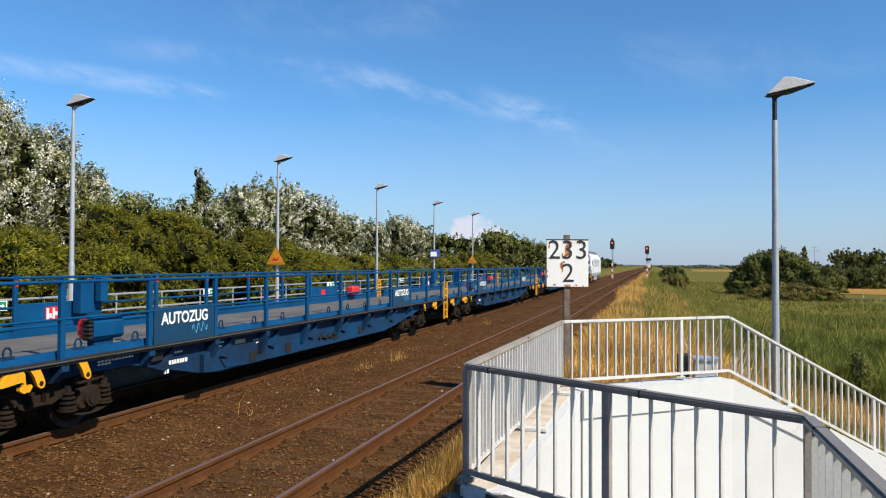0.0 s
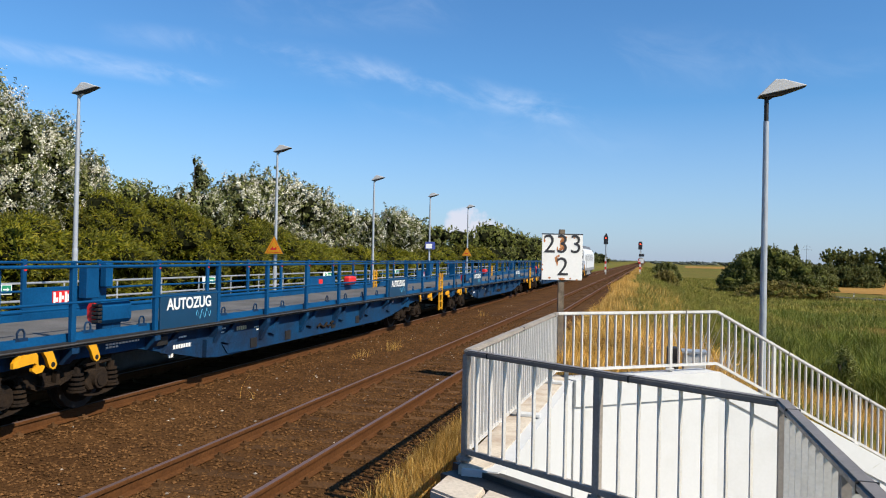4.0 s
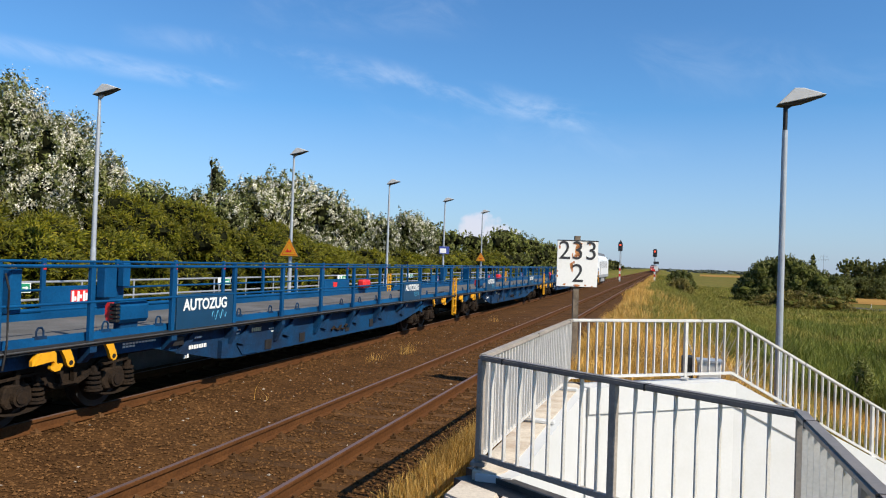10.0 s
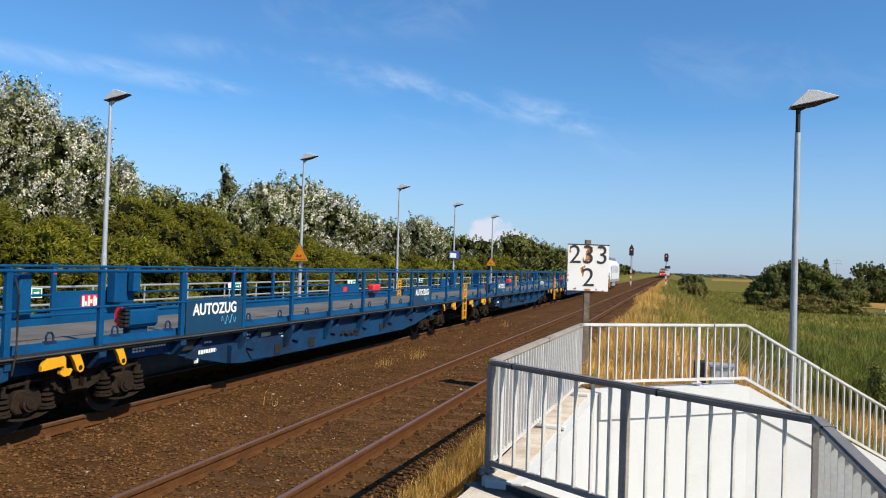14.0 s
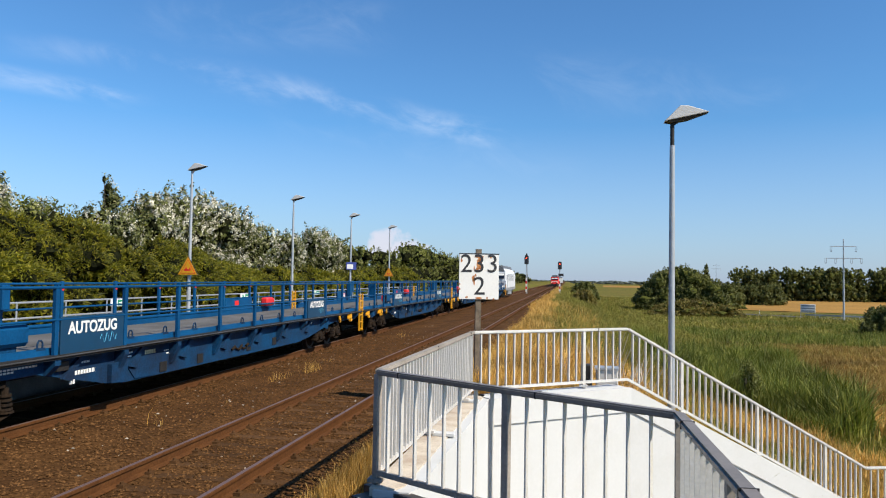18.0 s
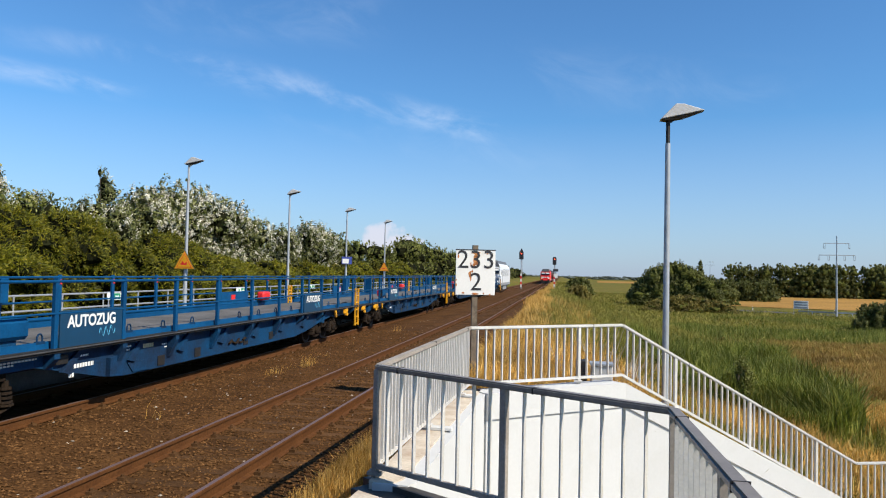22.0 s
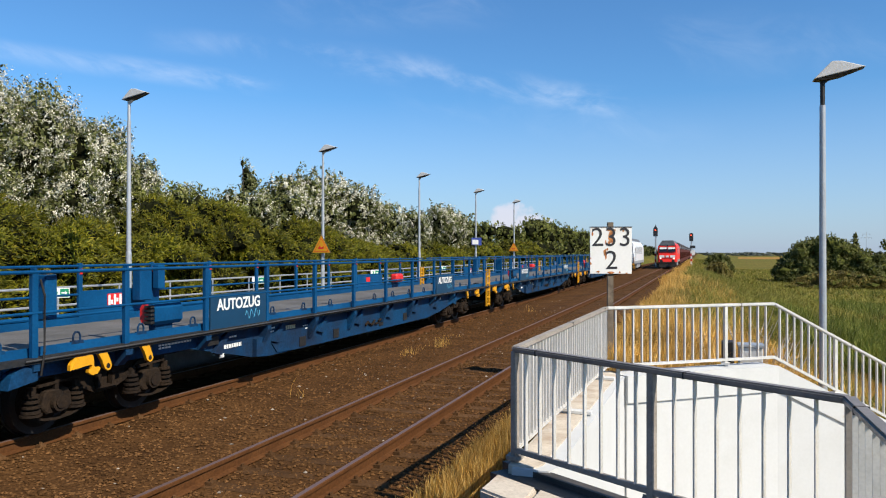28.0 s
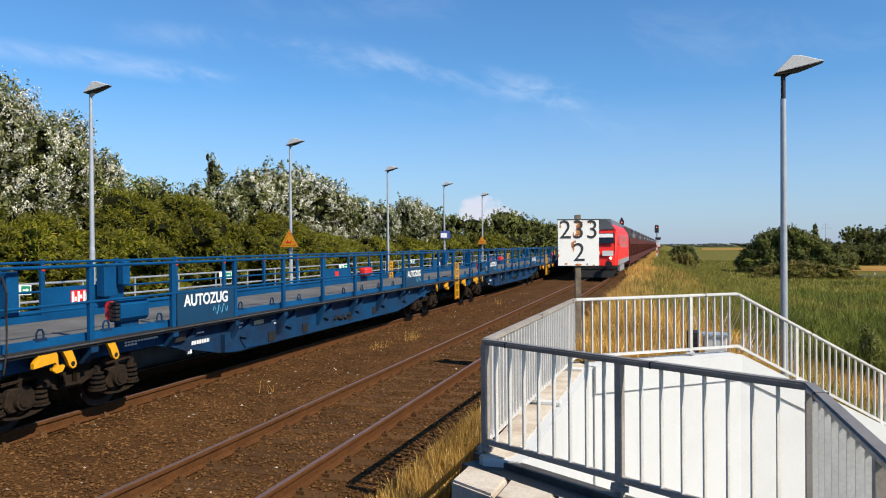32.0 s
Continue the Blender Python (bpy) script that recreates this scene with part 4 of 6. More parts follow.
        box(b, WX0, WX0 + 0.06, yf - 0.045, yf + 0.045, 1.1, 2.24, 0.008)
        p = part("rail_post", b, BLUE, w)
        b = B()
        box(b, WX0 + 0.06, WX0 + 0.07, yf - 0.03, yf + 0.03, 2.04, 2.14)
        part("reflector", b, RED, p, "red reflector")
    for i in range(17):
        y = 1.5 + 1.22 * i
        b = B()
        prism(b, [(y - 0.12, 1.14), (y + 0.12, 1.14), (y + 0.10, 1.255), (y - 0.10, 1.255)], "x", WX1 - 0.125, WX1 - 0.085)
        ring = [(y - 0.06, 1.25), (y - 0.06, 1.32), (y - 0.03, 1.365), (y + 0.03, 1.365), (y + 0.06, 1.32), (y + 0.06, 1.25)]
        for (ya, za), (yb, zb) in zip(ring, ring[1:]):
            rod(b, (WX1 - 0.105, ya, za), (WX1 - 0.105, yb, zb), 0.014, 6)
        part("lashing_eye", b, BLUE_F, w)
    for s, x in ((1, WX1 + 0.015), (0, WX0 + 0.03)):
        for z, r in ((2.19, 0.024), (1.68, 0.020)) + (() if s else ((1.32, 0.04),)):
            b = B()
            rod(b, (x, 0.25, z), (x, WL - 0.25, z), r, 8)
            part("side_rail", b, BLUE, w)
    for y, yy in ((5.46, 7.16), (16.95, 18.66)):
        b = B()
        box(b, WX1 - 0.01, WX1 + 0.03, y, yy, 1.12, 1.72, 0.006)
        pn = part("name_panel", b, BLUE_D, w, "dark blue panel with white lettering")
        xx = WX1 + 0.033
        # the word "car train" in white and a pale curl below it
        W = yy - y
        text("lettering", "AUTOZUG", 0.27, WHITE, pn, pose(xx, y + W * 0.49, 1.525, 90, 0, 90), 0.002, 0.007)
        b = B()
        rim = []
        for k in range(33):
            a = k / 32
            cy, cz = y + W * (0.60 + 0.27 * a), 1.30 + 0.075 * math.sin(a * 19) + 0.04 * a
            rim.append([b.verts.new((xx + i, cy + j, cz + h_)) for i, j, h_ in ((-0.001, -0.005, 0.006), (0.002, -0.005, 0.006), (0.002, 0.005, -0.006), (-0.001, 0.005, -0.006))])
        for r0, r1 in zip(rim, rim[1:]):
            for k in range(4):
                b.faces.new((r0[k], r0[(k + 1) % 4], r1[(k + 1) % 4], r1[k]))
        b.faces.new(rim[0]), b.faces.new(rim[-1][::-1])
        bmesh.ops.recalc_face_normals(b, faces=b.faces)
        part("pale_curl", b, SKYTEXT, pn)
    # lamp box with a ribbed red end
    b = B()
    prism(b, [(WX1 - 0.25, 1.38), (WX1 - 0.20, 1.32), (WX1 - 0.06, 1.32), (WX1 - 0.01, 1.38), (WX1 - 0.01, 1.58), (WX1 - 0.07, 1.67), (WX1 - 0.19, 1.67), (WX1 - 0.25, 1.58)], "y", 4.14, 4.78)
    lb = part("lamp_box", b, BLUE, w, "blue housing with a ribbed red lens")
    b = B()
    box(b, WX1 - 0.22, WX1 - 0.10, 4.25, 4.65, 1.14, 1.34)
    part("bracket", b, BLUE_F, lb)
    b = B()
    prism(b, [(WX1 - 0.25, 1.42), (WX1 - 0.21, 1.35), (WX1 - 0.13, 1.35), (WX1 - 0.13, 1.64), (WX1 - 0.21, 1.64), (WX1 - 0.25, 1.58)], "y", 4.09, 4.14)
    part("lens", b, RED, lb, "red lamp lens")
    for k in range(5):
        b = B()
        box(b, WX1 - 0.15, WX1 - 0.015, 4.06, 4.14, 1.345 + 0.06 * k, 1.388 + 0.06 * k, 0.008)
        part("rib", b, DARK, lb)
    # lettering as plain bars
    for (a, c, z, hh, m_) in ((5.95, 6.65, 0.72, 0.07, WHITE), (5.97, 6.14, 0.58, 0.07, WHITE), (6.1, 6.5, 0.90, 0.03, WHITE), (8.9, 9.5, 0.86, 0.025, WHITE), (9.0, 9.4, 0.80, 0.025, WHITE),
                              (4.4, 5.2, 0.965, 0.028, WHITE), (4.4, 4.7, 0.92, 0.028, WHITE), (8.2, 8.6, 0.86, 0.08, mat("cream_plate", (0.7, 0.6, 0.35), 0.5)), (7.5, 7.8, 0.93, 0.03, WHITE), (7.55, 7.75, 0.86, 0.03, WHITE), (17.6, 17.9, 0.9, 0.06, WHITE)):
        b = B()
        x = WX1 - 0.16
        k = a
        while k < c - 0.01:
            e = min(k + 0.075, c)
            box(b, x, x + 0.004, k, e - 0.02, z, z + hh)
            k = e
        part("marking", b, m_, w)
    for y, g in ((2.82, 1), (3.04, 0), (3.88, 0), (20.2, 0), (21.35, 0), (21.62, 1), (0.9, 1)):
        hook(w, y, g)
    # control cabinet and end posts
    for y in (2.05, 3.62):
        b = B()
        if y < 3:
            box(b, WX1 - 0.30, WX1 - 0.06, y + 0.12, y + 0.31, 1.57, 2.15, 0.015)
        else:
            box(b, WX0 + 0.10, WX0 + 0.30, 6.62, 6.95, 1.5, 2.12, 0.015)
            box(b, WX0 + 0.10, WX0 + 0.25, 7.2, 7.4, 1.7, 2.18, 0.015)
        cb = part("cabinet", b, BLUE, w, "blue control cabinet with an orange lamp")
        if y < 3:
            b = B()
            rod(b, (WX1 - 0.16, y + 0.24, 2.16), (WX1 - 0.16, y + 0.24, 2.21), 0.06, 12)
            part("orange_lamp", b, YELLOW, cb)
    b = B()
    prev = (WX1 + 0.06, 1.98, 2.1)
    for z in (1.9, 1.6, 1.4, 1.2, 0.9):
        p = (WX1 + 0.07 + 0.03 * math.sin(z * 7), 2.02 + 0.04 * math.sin(z * 5), z)
        rod(b, prev, p, 0.014, 6)
        prev = p
    part("cable", b, DARK, w)
    # far side boarding wall with red notice, red case
    b = B()
    box(b, WX0 + 0.01, WX0 + 0.06, 5.4, 7.45, 1.2, 1.74, 0.01)
    fwall = part("side_board", b, BLUE, w)
    for y in (6.02,):
        b = B()
        box(b, WX0 + 0.06, WX0 + 0.068, y, y + 0.45, 1.42, 1.66)
        nt = part("notice", b, RED, fwall, "red and white notice")
        b = B()
        for k in range(3):
            box(b, WX0 + 0.068, WX0 + 0.071, y + 0.02 + 0.14 * k, y + 0.075 + 0.14 * k, 1.44, 1.64)
            box(b, WX0 + 0.068, WX0 + 0.071, y + 0.085 + 0.14 * k, y + 0.135 + 0.14 * k, 1.46 + 0.04 * (k % 2), 1.54 + 0.03 * k)
        part("notice_field", b, WHITE, nt)
    b = B()
    box(b, WX0 + 0.01, WX0 + 0.06, 16.9, 18.9, 1.2, 1.66, 0.01)
    fwall = part("side_board", b, BLUE, w)
    b = B()
    box(b, WX0 + 0.06, WX0 + 0.068, 17.55, 17.85, 1.44, 1.60)
    part("notice", b, RED, fwall)
    b = B()
    box(b, WX0 + 0.05, WX0 + 0.33, 19.62, 20.25, 1.36, 1.66, 0.06)
    part("red_case", b, RED, w, "red fire extinguisher case")
    b = B()
    for yy in (22.62, 22.92):
        bar(b, (WX0 + 0.1, yy, 1.16), (WX0 + 0.1, yy, 1.85), 0.05, 0.05)
    for k in range(5):
        bar(b, (WX0 + 0.1, 22.62, 1.25 + 0.13 * k), (WX0 + 0.1, 22.92, 1.25 + 0.13 * k), 0.03, 0.03)
    part("yellow_steps", b, YELLOW, w)
    # yellow ladder at the end, buffers, coupling
    b = B()
    for yy in (22.82, 23.22):
        bar(b, (WX1 + 0.02, yy, 0.35), (WX1 + 0.02, yy, 1.78), 0.06, 0.06)
    for k in range(5):
        bar(b, (WX1 + 0.02, 22.82, 0.42 + 0.27 * k), (WX1 + 0.02, 23.22, 0.42 + 0.27 * k), 0.05, 0.04)
    part("ladder", b, YELLOW, w, "bright yellow steps")
    for yy, sg in ((0.1, -1), (WL - 0.1, 1)):
        for x in (-0.875, 0.875):
            b = B()
            rod(b, (x, yy, 1.0), (x, yy + sg * 0.22, 1.0), 0.09, 12)
            rod(b, (x, yy + sg * 0.18, 1.0), (x, yy + sg * 0.23, 1.0), 0.22, 16)
            part("buffer", b, DARK, w)
    b = B()
    box(b, -0.25, 0.25, 0.3, WL - 0.3, 0.62, 1.05)
    part("centre_sill", b, DARK, w)
    # corner step
    b = B()
    prism(b, [(1.55, 0.78), (1.98, 0.84), (1.98, 0.96), (1.80, 1.04), (1.60, 0.96)], "x", WX1 - 0.12, WX1 + 0.02)
    part("corner_step", b, BLUE_F, w)
    bogie(w, 3.44)
    bogie(w, WL - 3.44)
    return w


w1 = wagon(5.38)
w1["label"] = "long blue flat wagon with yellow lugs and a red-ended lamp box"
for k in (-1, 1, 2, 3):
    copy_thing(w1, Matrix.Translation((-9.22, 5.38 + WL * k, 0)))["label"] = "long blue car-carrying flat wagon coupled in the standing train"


# ---- locomotives ----
def loco(name, label, body_m, nose_m, roof_m, L, light):
    """A cab-ended diesel; its front faces -y, its first buffer at y = 0."""
    lo_ = thing(name, label, "locomotive")
    w = 1.46
    prof = [(-w, 0.95), (w, 0.95), (w, 3.05), (w - 0.10, 3.45), (w - 0.40, 3.85), (-w + 0.40, 3.85), (-w + 0.10, 3.45), (-w, 3.05)]
    b = B()
    # body shell, tapered towards both cabs
    secs = [(0.55, 0.86, 0.95), (0.95, 0.985, 0.985), (2.2, 1.0, 1.0), (L - 2.2, 1.0, 1.0), (L - 0.95, 0.985, 0.985), (L - 0.55, 0.86, 0.95)]
    rows = []
    for i, (y, sx_, sz_) in enumerate(secs):
        r = []
        for x, z in prof:
            yy = y
            if i in (0, 5):
                yy = y + (1 if i == 0 else -1) * max(0, z - 2.1) * 0.30
            r.append(b.verts.new((x * sx_, yy, 0.95 + (z - 0.95) * sz_)))
        rows.append(r)
    n = len(prof)
    for r0, r1 in zip(rows, rows[1:]):
        for k in range(n):
            b.faces.new((r0[k], r1[k], r1[(k + 1) % n], r0[(k + 1) % n]))
    b.faces.new(rows[0]), b.faces.new(rows[-1][::-1])
    bmesh.ops.recalc_face_normals(b, faces=b.faces)
    part("body", b, body_m, lo_)
    b = B()
    prism(b, [(-1.05, 3.80), (1.05, 3.80), (0.85, 4.26), (-0.85, 4.26)], "y", 2.2, L - 2.2)
    part("roof", b, roof_m, lo_, "grey roof hood")
    for s in (-1, 1):
        b = B()
        prism(b, [(s * 1.22, 3.50), (s * 0.98, 3.95), (s * 0.7, 4.20), (0, 4.24), (0, 3.45)], "y", 0.93, 2.2)
        part("roof_end", b, roof_m, lo_)
        b = B()
        box(b, s * (w + 0.004) - 0.004, s * (w + 0.004) + 0.004, 0.9, L - 0.9, 0.95, 1.32)
        part("skirt_stripe", b, LOCOGREY, lo_)
        # cab side window, doors and grilles
        b = B()
        box(b, s * (w + 0.006) - 0.004, s * (w + 0.006) + 0.004, 1.45, 2.1, 2.35, 3.0)
        part("side_window", b, GLASS, lo_)
        for y in np.arange(4.2, L - 4.5, 2.1):
            b = B()
            for k in range(10):
                box(b, s * (w + 0.006) - 0.006, s * (w + 0.006) + 0.006, y, y + 1.6, 2.2 + 0.1 * k, 2.25 + 0.1 * k)
            part("grille", b, LOCOGREY, lo_)
        b = B()
        box(b, s * (w + 0.005) - 0.004, s * (w + 0.005) + 0.004, 2.55, 3.2, 1.0, 3.0)
        part("cab_door", b, LOCOGREY if body_m is LOCOWHITE else body_m, lo_)
    # front: windscreens, lamps, white bars
    def front(x0, x1, z0, z1, off):
        bb = B()
        vs = []
        for x, z in ((x0, z0), (x1, z0), (x1, z1), (x0, z1)):
            vs.append((x, 0.55 + max(0, z - 2.1) * 0.30 - off, z))
        back = [(x, y + 0.05, z) for x, y, z in vs]
        v = [bb.verts.new(p) for p in vs + back]
        for f in ((0, 1, 2, 3), (7, 6, 5, 4), (0, 4, 5, 1), (1, 5, 6, 2), (2, 6, 7, 3), (3, 7, 4, 0)):
            bb.faces.new([v[k] for k in f])
        bmesh.ops.recalc_face_normals(bb, faces=bb.faces)
        return bb
    for s in (-1, 1):
        part("windscreen", front(*sorted((s * 0.05, s * 1.18)), 2.50, 3.22, 0.02), GLASS, lo_, "dark windscreen")
        part("sun_blind", front(*sorted((s * 0.10, s * 1.14)), 2.92, 3.18, 0.035), WHITE, lo_)
        part("front_panel", front(*sorted((s * 0.42, s * 1.15)), 1.62, 1.98, 0.015), nose_m, lo_)
        b = B()
        rod(b, (s * 0.98, 0.50, 1.48), (s * 0.98, 0.58, 1.48), 0.10, 14)
        lm = part("headlight", b, light, lo_, "lit round headlight")
    part("number_panel", front(-0.22, 0.22, 1.66, 1.94, 0.015), nose_m, lo_)
    b = B()
    rod(b, (0, 0.80, 3.42), (0, 0.95, 3.42), 0.11, 12)
    part("top_light", b, GLASS, lo_)
    b = B()
    box(b, -1.22, 1.22, 0.56, 0.75, 0.66, 1.0, 0.02)
    part("buffer_beam", b, DARK, lo_, "black buffer beam")
    b = B()
    prism(b, [(-1.25, 0.60), (1.25, 0.60), (1.18, 0.12), (-1.18, 0.12)], "y", 0.40, 0.75)
    part("snow_plough", b, RUBBER, lo_, "black snow plough")
    for yy, sg in ((0.6, -1), (L - 0.6, 1)):
        for x in (-0.875, 0.875):
            b = B()
            rod(b, (x, yy, 1.05), (x, yy + sg * 0.5, 1.05), 0.11, 12)
            rod(b, (x, yy + sg * 0.5, 1.05), (x, yy + sg * 0.56, 1.05), 0.24, 16)
            part("buffer", b, DARK, lo_)
    b = B()
    box(b, -1.30, 1.30, 6.4, L - 6.4, 0.35, 0.97)
    part("fuel_tank", b, LOCOGREY, lo_)
    b = B()
    box(b, -1.2, 1.2, 0.7, L - 0.7, 0.75, 0.97)
    part("underframe", b, DARK, lo_)
    bogie(lo_, 4.0)
    bogie(lo_, L - 4.0)
    return lo_


wl = loco("locomotive", "white diesel locomotive with grey roof, coupled to blue wagons", LOCOWHITE, LOCOGREY, ROOFGREY, 19.0, LIGHTW)
wl.location = (-9.22, 97.6, 0)
rl = loco("locomotive", "bright red diesel locomotive with lit headlights", LOCORED, WHITE, ROOFGREY, 18.9, LIGHTW)


# ---- cars ----
def car(paint, label, van=False):
    c = thing("car", label, "car")
    h = 1.95 if van else 1.48
    if van:
        side = [(-2.3, 0.35), (2.3, 0.35), (2.32, 0.95), (1.75, 1.05), (1.15, 1.85), (0.9, h), (-2.15, h), (-2.3, 1.6)]
        glass = [(-2.0, 1.15), (1.45, 1.15), (1.05, 1.75), (-2.0, 1.8)]
    else:
        side = [(-2.15, 0.35), (2.15, 0.35), (2.2, 0.78), (1.2, 0.95), (0.45, 1.42), (-0.9, h), (-1.75, 1.10), (-2.18, 0.98)]
        glass = [(-1.55, 1.0), (1.0, 0.98), (0.4, 1.36), (-0.85, 1.40)]
    b = B()
    prism(b, side, "y", -0.86, 0.86)
    bmesh.ops.bevel(b, geom=list(b.edges), offset=0.06, segments=2, affect="EDGES")
    part("body", b, paint, c)
    b = B()
    prism(b, glass, "y", -0.868, 0.868)
    part("side_glass", b, GLASS, c)
    b = B()
    if van:
        box(b, 1.2, 1.75, -0.7, 0.7, 1.12, 1.70)
    else:
        prism(b, [(1.15, 0.99), (0.5, 1.42), (0.52, 1.46), (1.2, 1.0)], "y", -0.7, 0.7)
    part("windscreen", b, GLASS, c)
    for x in (-1.35, 1.38):
        for s in (-1, 1):
            b = B()
            rod(b, (x, s * 0.70, 0.32), (x, s * 0.90, 0.32), 0.32, 16)
            wh = part("wheel", b, RUBBER, c)
            b = B()
            rod(b, (x, s * 0.895, 0.32), (x, s * 0.91, 0.32), 0.2, 12)
            part("rim", b, STEEL, wh)
    for s in (-1, 1):
        b = B()
        box(b, 2.12 if not van else 2.28, 2.22 if not van else 2.34, s * 0.62 - 0.16, s * 0.62 + 0.16, 0.62, 0.76)
        part("headlight", b, WHITE, c)
        b = B()
        box(b, -2.22 if not van else -2.33, -2.15 if not van else -2.27, s * 0.68 - 0.12, s * 0.68 + 0.12, 0.75, 0.92)
        part("tail_light", b, RED, c)
    return c


# ---- double-deck car wagons behind the red engine ----
def deck_wagon(L=26.6):
    w = thing("car_transport_wagon", "dark red double-deck car transport wagon loaded with cars", "rail wagon", 0, 0, 0, "moving car train")
    for z in (0.55, 2.55):
        b = B()
        box(b, -1.45, 1.45, 0.3, L - 0.3, z, z + 0.16)
        part("deck", b, WAGONRED, w)
    for s in (-1, 1):
        b = B()
        box(b, s * 1.45 - 0.03, s * 1.45 + 0.03, 0.3, L - 0.3, 0.55, 1.25)
        part("lower_side", b, WAGONRED, w)
        b = B()
        box(b, s * 1.45 - 0.03, s * 1.45 + 0.03, 0.3, L - 0.3, 2.45, 3.05)
        part("upper_side", b, WAGONRED, w)
        for k in range(14):
            y = 0.4 + (L - 0.8) * k / 13
            b = B()
            bar(b, (s * 1.44, y, 1.2), (s * 1.44, y, 2.5), 0.09, 0.09)
            part("pillar", b, WAGONRED, w)
            if k < 13 and k % 3 == 0:
                b = B()
                bar(b, (s * 1.44, y, 1.25), (s * 1.44, y + 1.9, 2.5), 0.06, 0.06)
                part("brace", b, WAGONRED, w)
    for yy in (0.0, L):
        for x in (-0.875, 0.875):
            b = B()
            rod(b, (x, yy - 0.3, 1.0), (x, yy + 0.3, 1.0), 0.12, 10)
            part("buffer", b, DARK, w)
    bogie(w, 3.2)
    bogie(w, L - 3.2)
    # loaded cars, fixed on the decks
    for z, ks in ((2.71, 5), (0.71, 5)):
        for k in range(ks):
            y = 2.9 + 5.1 * k
            pm = (DUSTY, CARPAINT[0], RUSTY, DUSTY, RUSTY, CARPAINT[1])[(k * 5 + int(z * 2)) % 6]
            b = B()
            prism(b, [(y - 2.15, z + 0.3), (y + 2.15, z + 0.3), (y + 2.2, z + 0.9), (y + 1.75, z + 1.1), (y + 0.95, z + 1.58), (y - 0.5, z + 1.5), (y - 1.2, z + 0.98), (y - 2.2, z + 0.8)], "x", -0.86, 0.86)
            bmesh.ops.bevel(b, geom=list(b.edges), offset=0.08, segments=1, affect="EDGES")
            cb = part("loaded_car", b, pm, w, "car parked on the deck")
            b = B()
            prism(b, [(y - 1.1, z + 1.0), (y + 1.5, z + 1.08), (y + 0.85, z + 1.48), (y - 0.45, z + 1.42)], "x", -0.87, 0.87)
            part("car_glass", b, RUBBER, cb)
            for dy in (-1.35, 1.35):
                b = B()
                rod(b, (-0.88, y + dy, z + 0.32), (0.88, y + dy, z + 0.32), 0.32, 12)
                part("car_wheels", b, RUBBER, cb)
    return w


dw = deck_wagon()
TRAIN = [(rl, 0.0), (dw, 19.0)] + [(copy_thing(dw, Matrix()), 19.0 + 26.8 * k) for k in range(1, 11)]


# ---- trees ----
def leaf_cloud(centres, radii, n, size, material, name, per=10, spread=0.22, lit=None):
    """Leaves in sprigs over a set of blobs, close to their skin; lit: a direction on whose side most sprigs sit."""
    centres, radii = np.asarray(centres, float), np.asarray(radii, float)
    w = radii[:, 0] * radii[:, 2]
    m = max(1, n // per)
    pick = RNG.choice(len(centres), m, p=w / w.sum())
    d = RNG.normal(size=(m, 3))
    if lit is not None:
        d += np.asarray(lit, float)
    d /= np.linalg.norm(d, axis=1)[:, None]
    rr = RNG.uniform(0.62, 1.03, m) * (1 + 0.08 * np.sin(d[:, 0] * 9 + d[:, 2] * 7 + pick))
    c = centres[pick] + d * radii[pick] * rr[:, None]
    n = m * per
    d = np.repeat(d, per, 0)
    # a sprig: leaves along a short twig that points out and up
    ax = d + np.array([0, 0.15, 0.8]) + np.repeat(RNG.normal(scale=0.4, size=(m, 3)), per, 0)
    ax /= np.linalg.norm(ax, axis=1)[:, None]
    p = np.repeat(c, per, 0) + ax * RNG.uniform(-1, 1, n)[:, None] * spread + RNG.normal(scale=spread * 0.28, size=(n, 3))
    t = ax + RNG.normal(scale=0.7, size=(n, 3))
    t /= np.linalg.norm(t, axis=1)[:, None]
    face = d + RNG.normal(scale=0.42, size=(n, 3))
    face /= np.linalg.norm(face, axis=1)[:, None]
    t = t - face * (t * face).sum(1)[:, None] * 0.8
    t /= np.linalg.norm(t, axis=1)[:, None]
    u = np.cross(t, face)
    u /= np.linalg.norm(u, axis=1)[:, None]
    s = RNG.uniform(0.6, 1.3, n)[:, None] * size
    q = np.stack([p - t * s, p + u * s * 0.5, p + t * s, p - u * s * 0.5], 1)
    f = np.arange(n * 4).reshape(-1, 4)
    return raw(name, q.reshape(-1, 3), f, material)


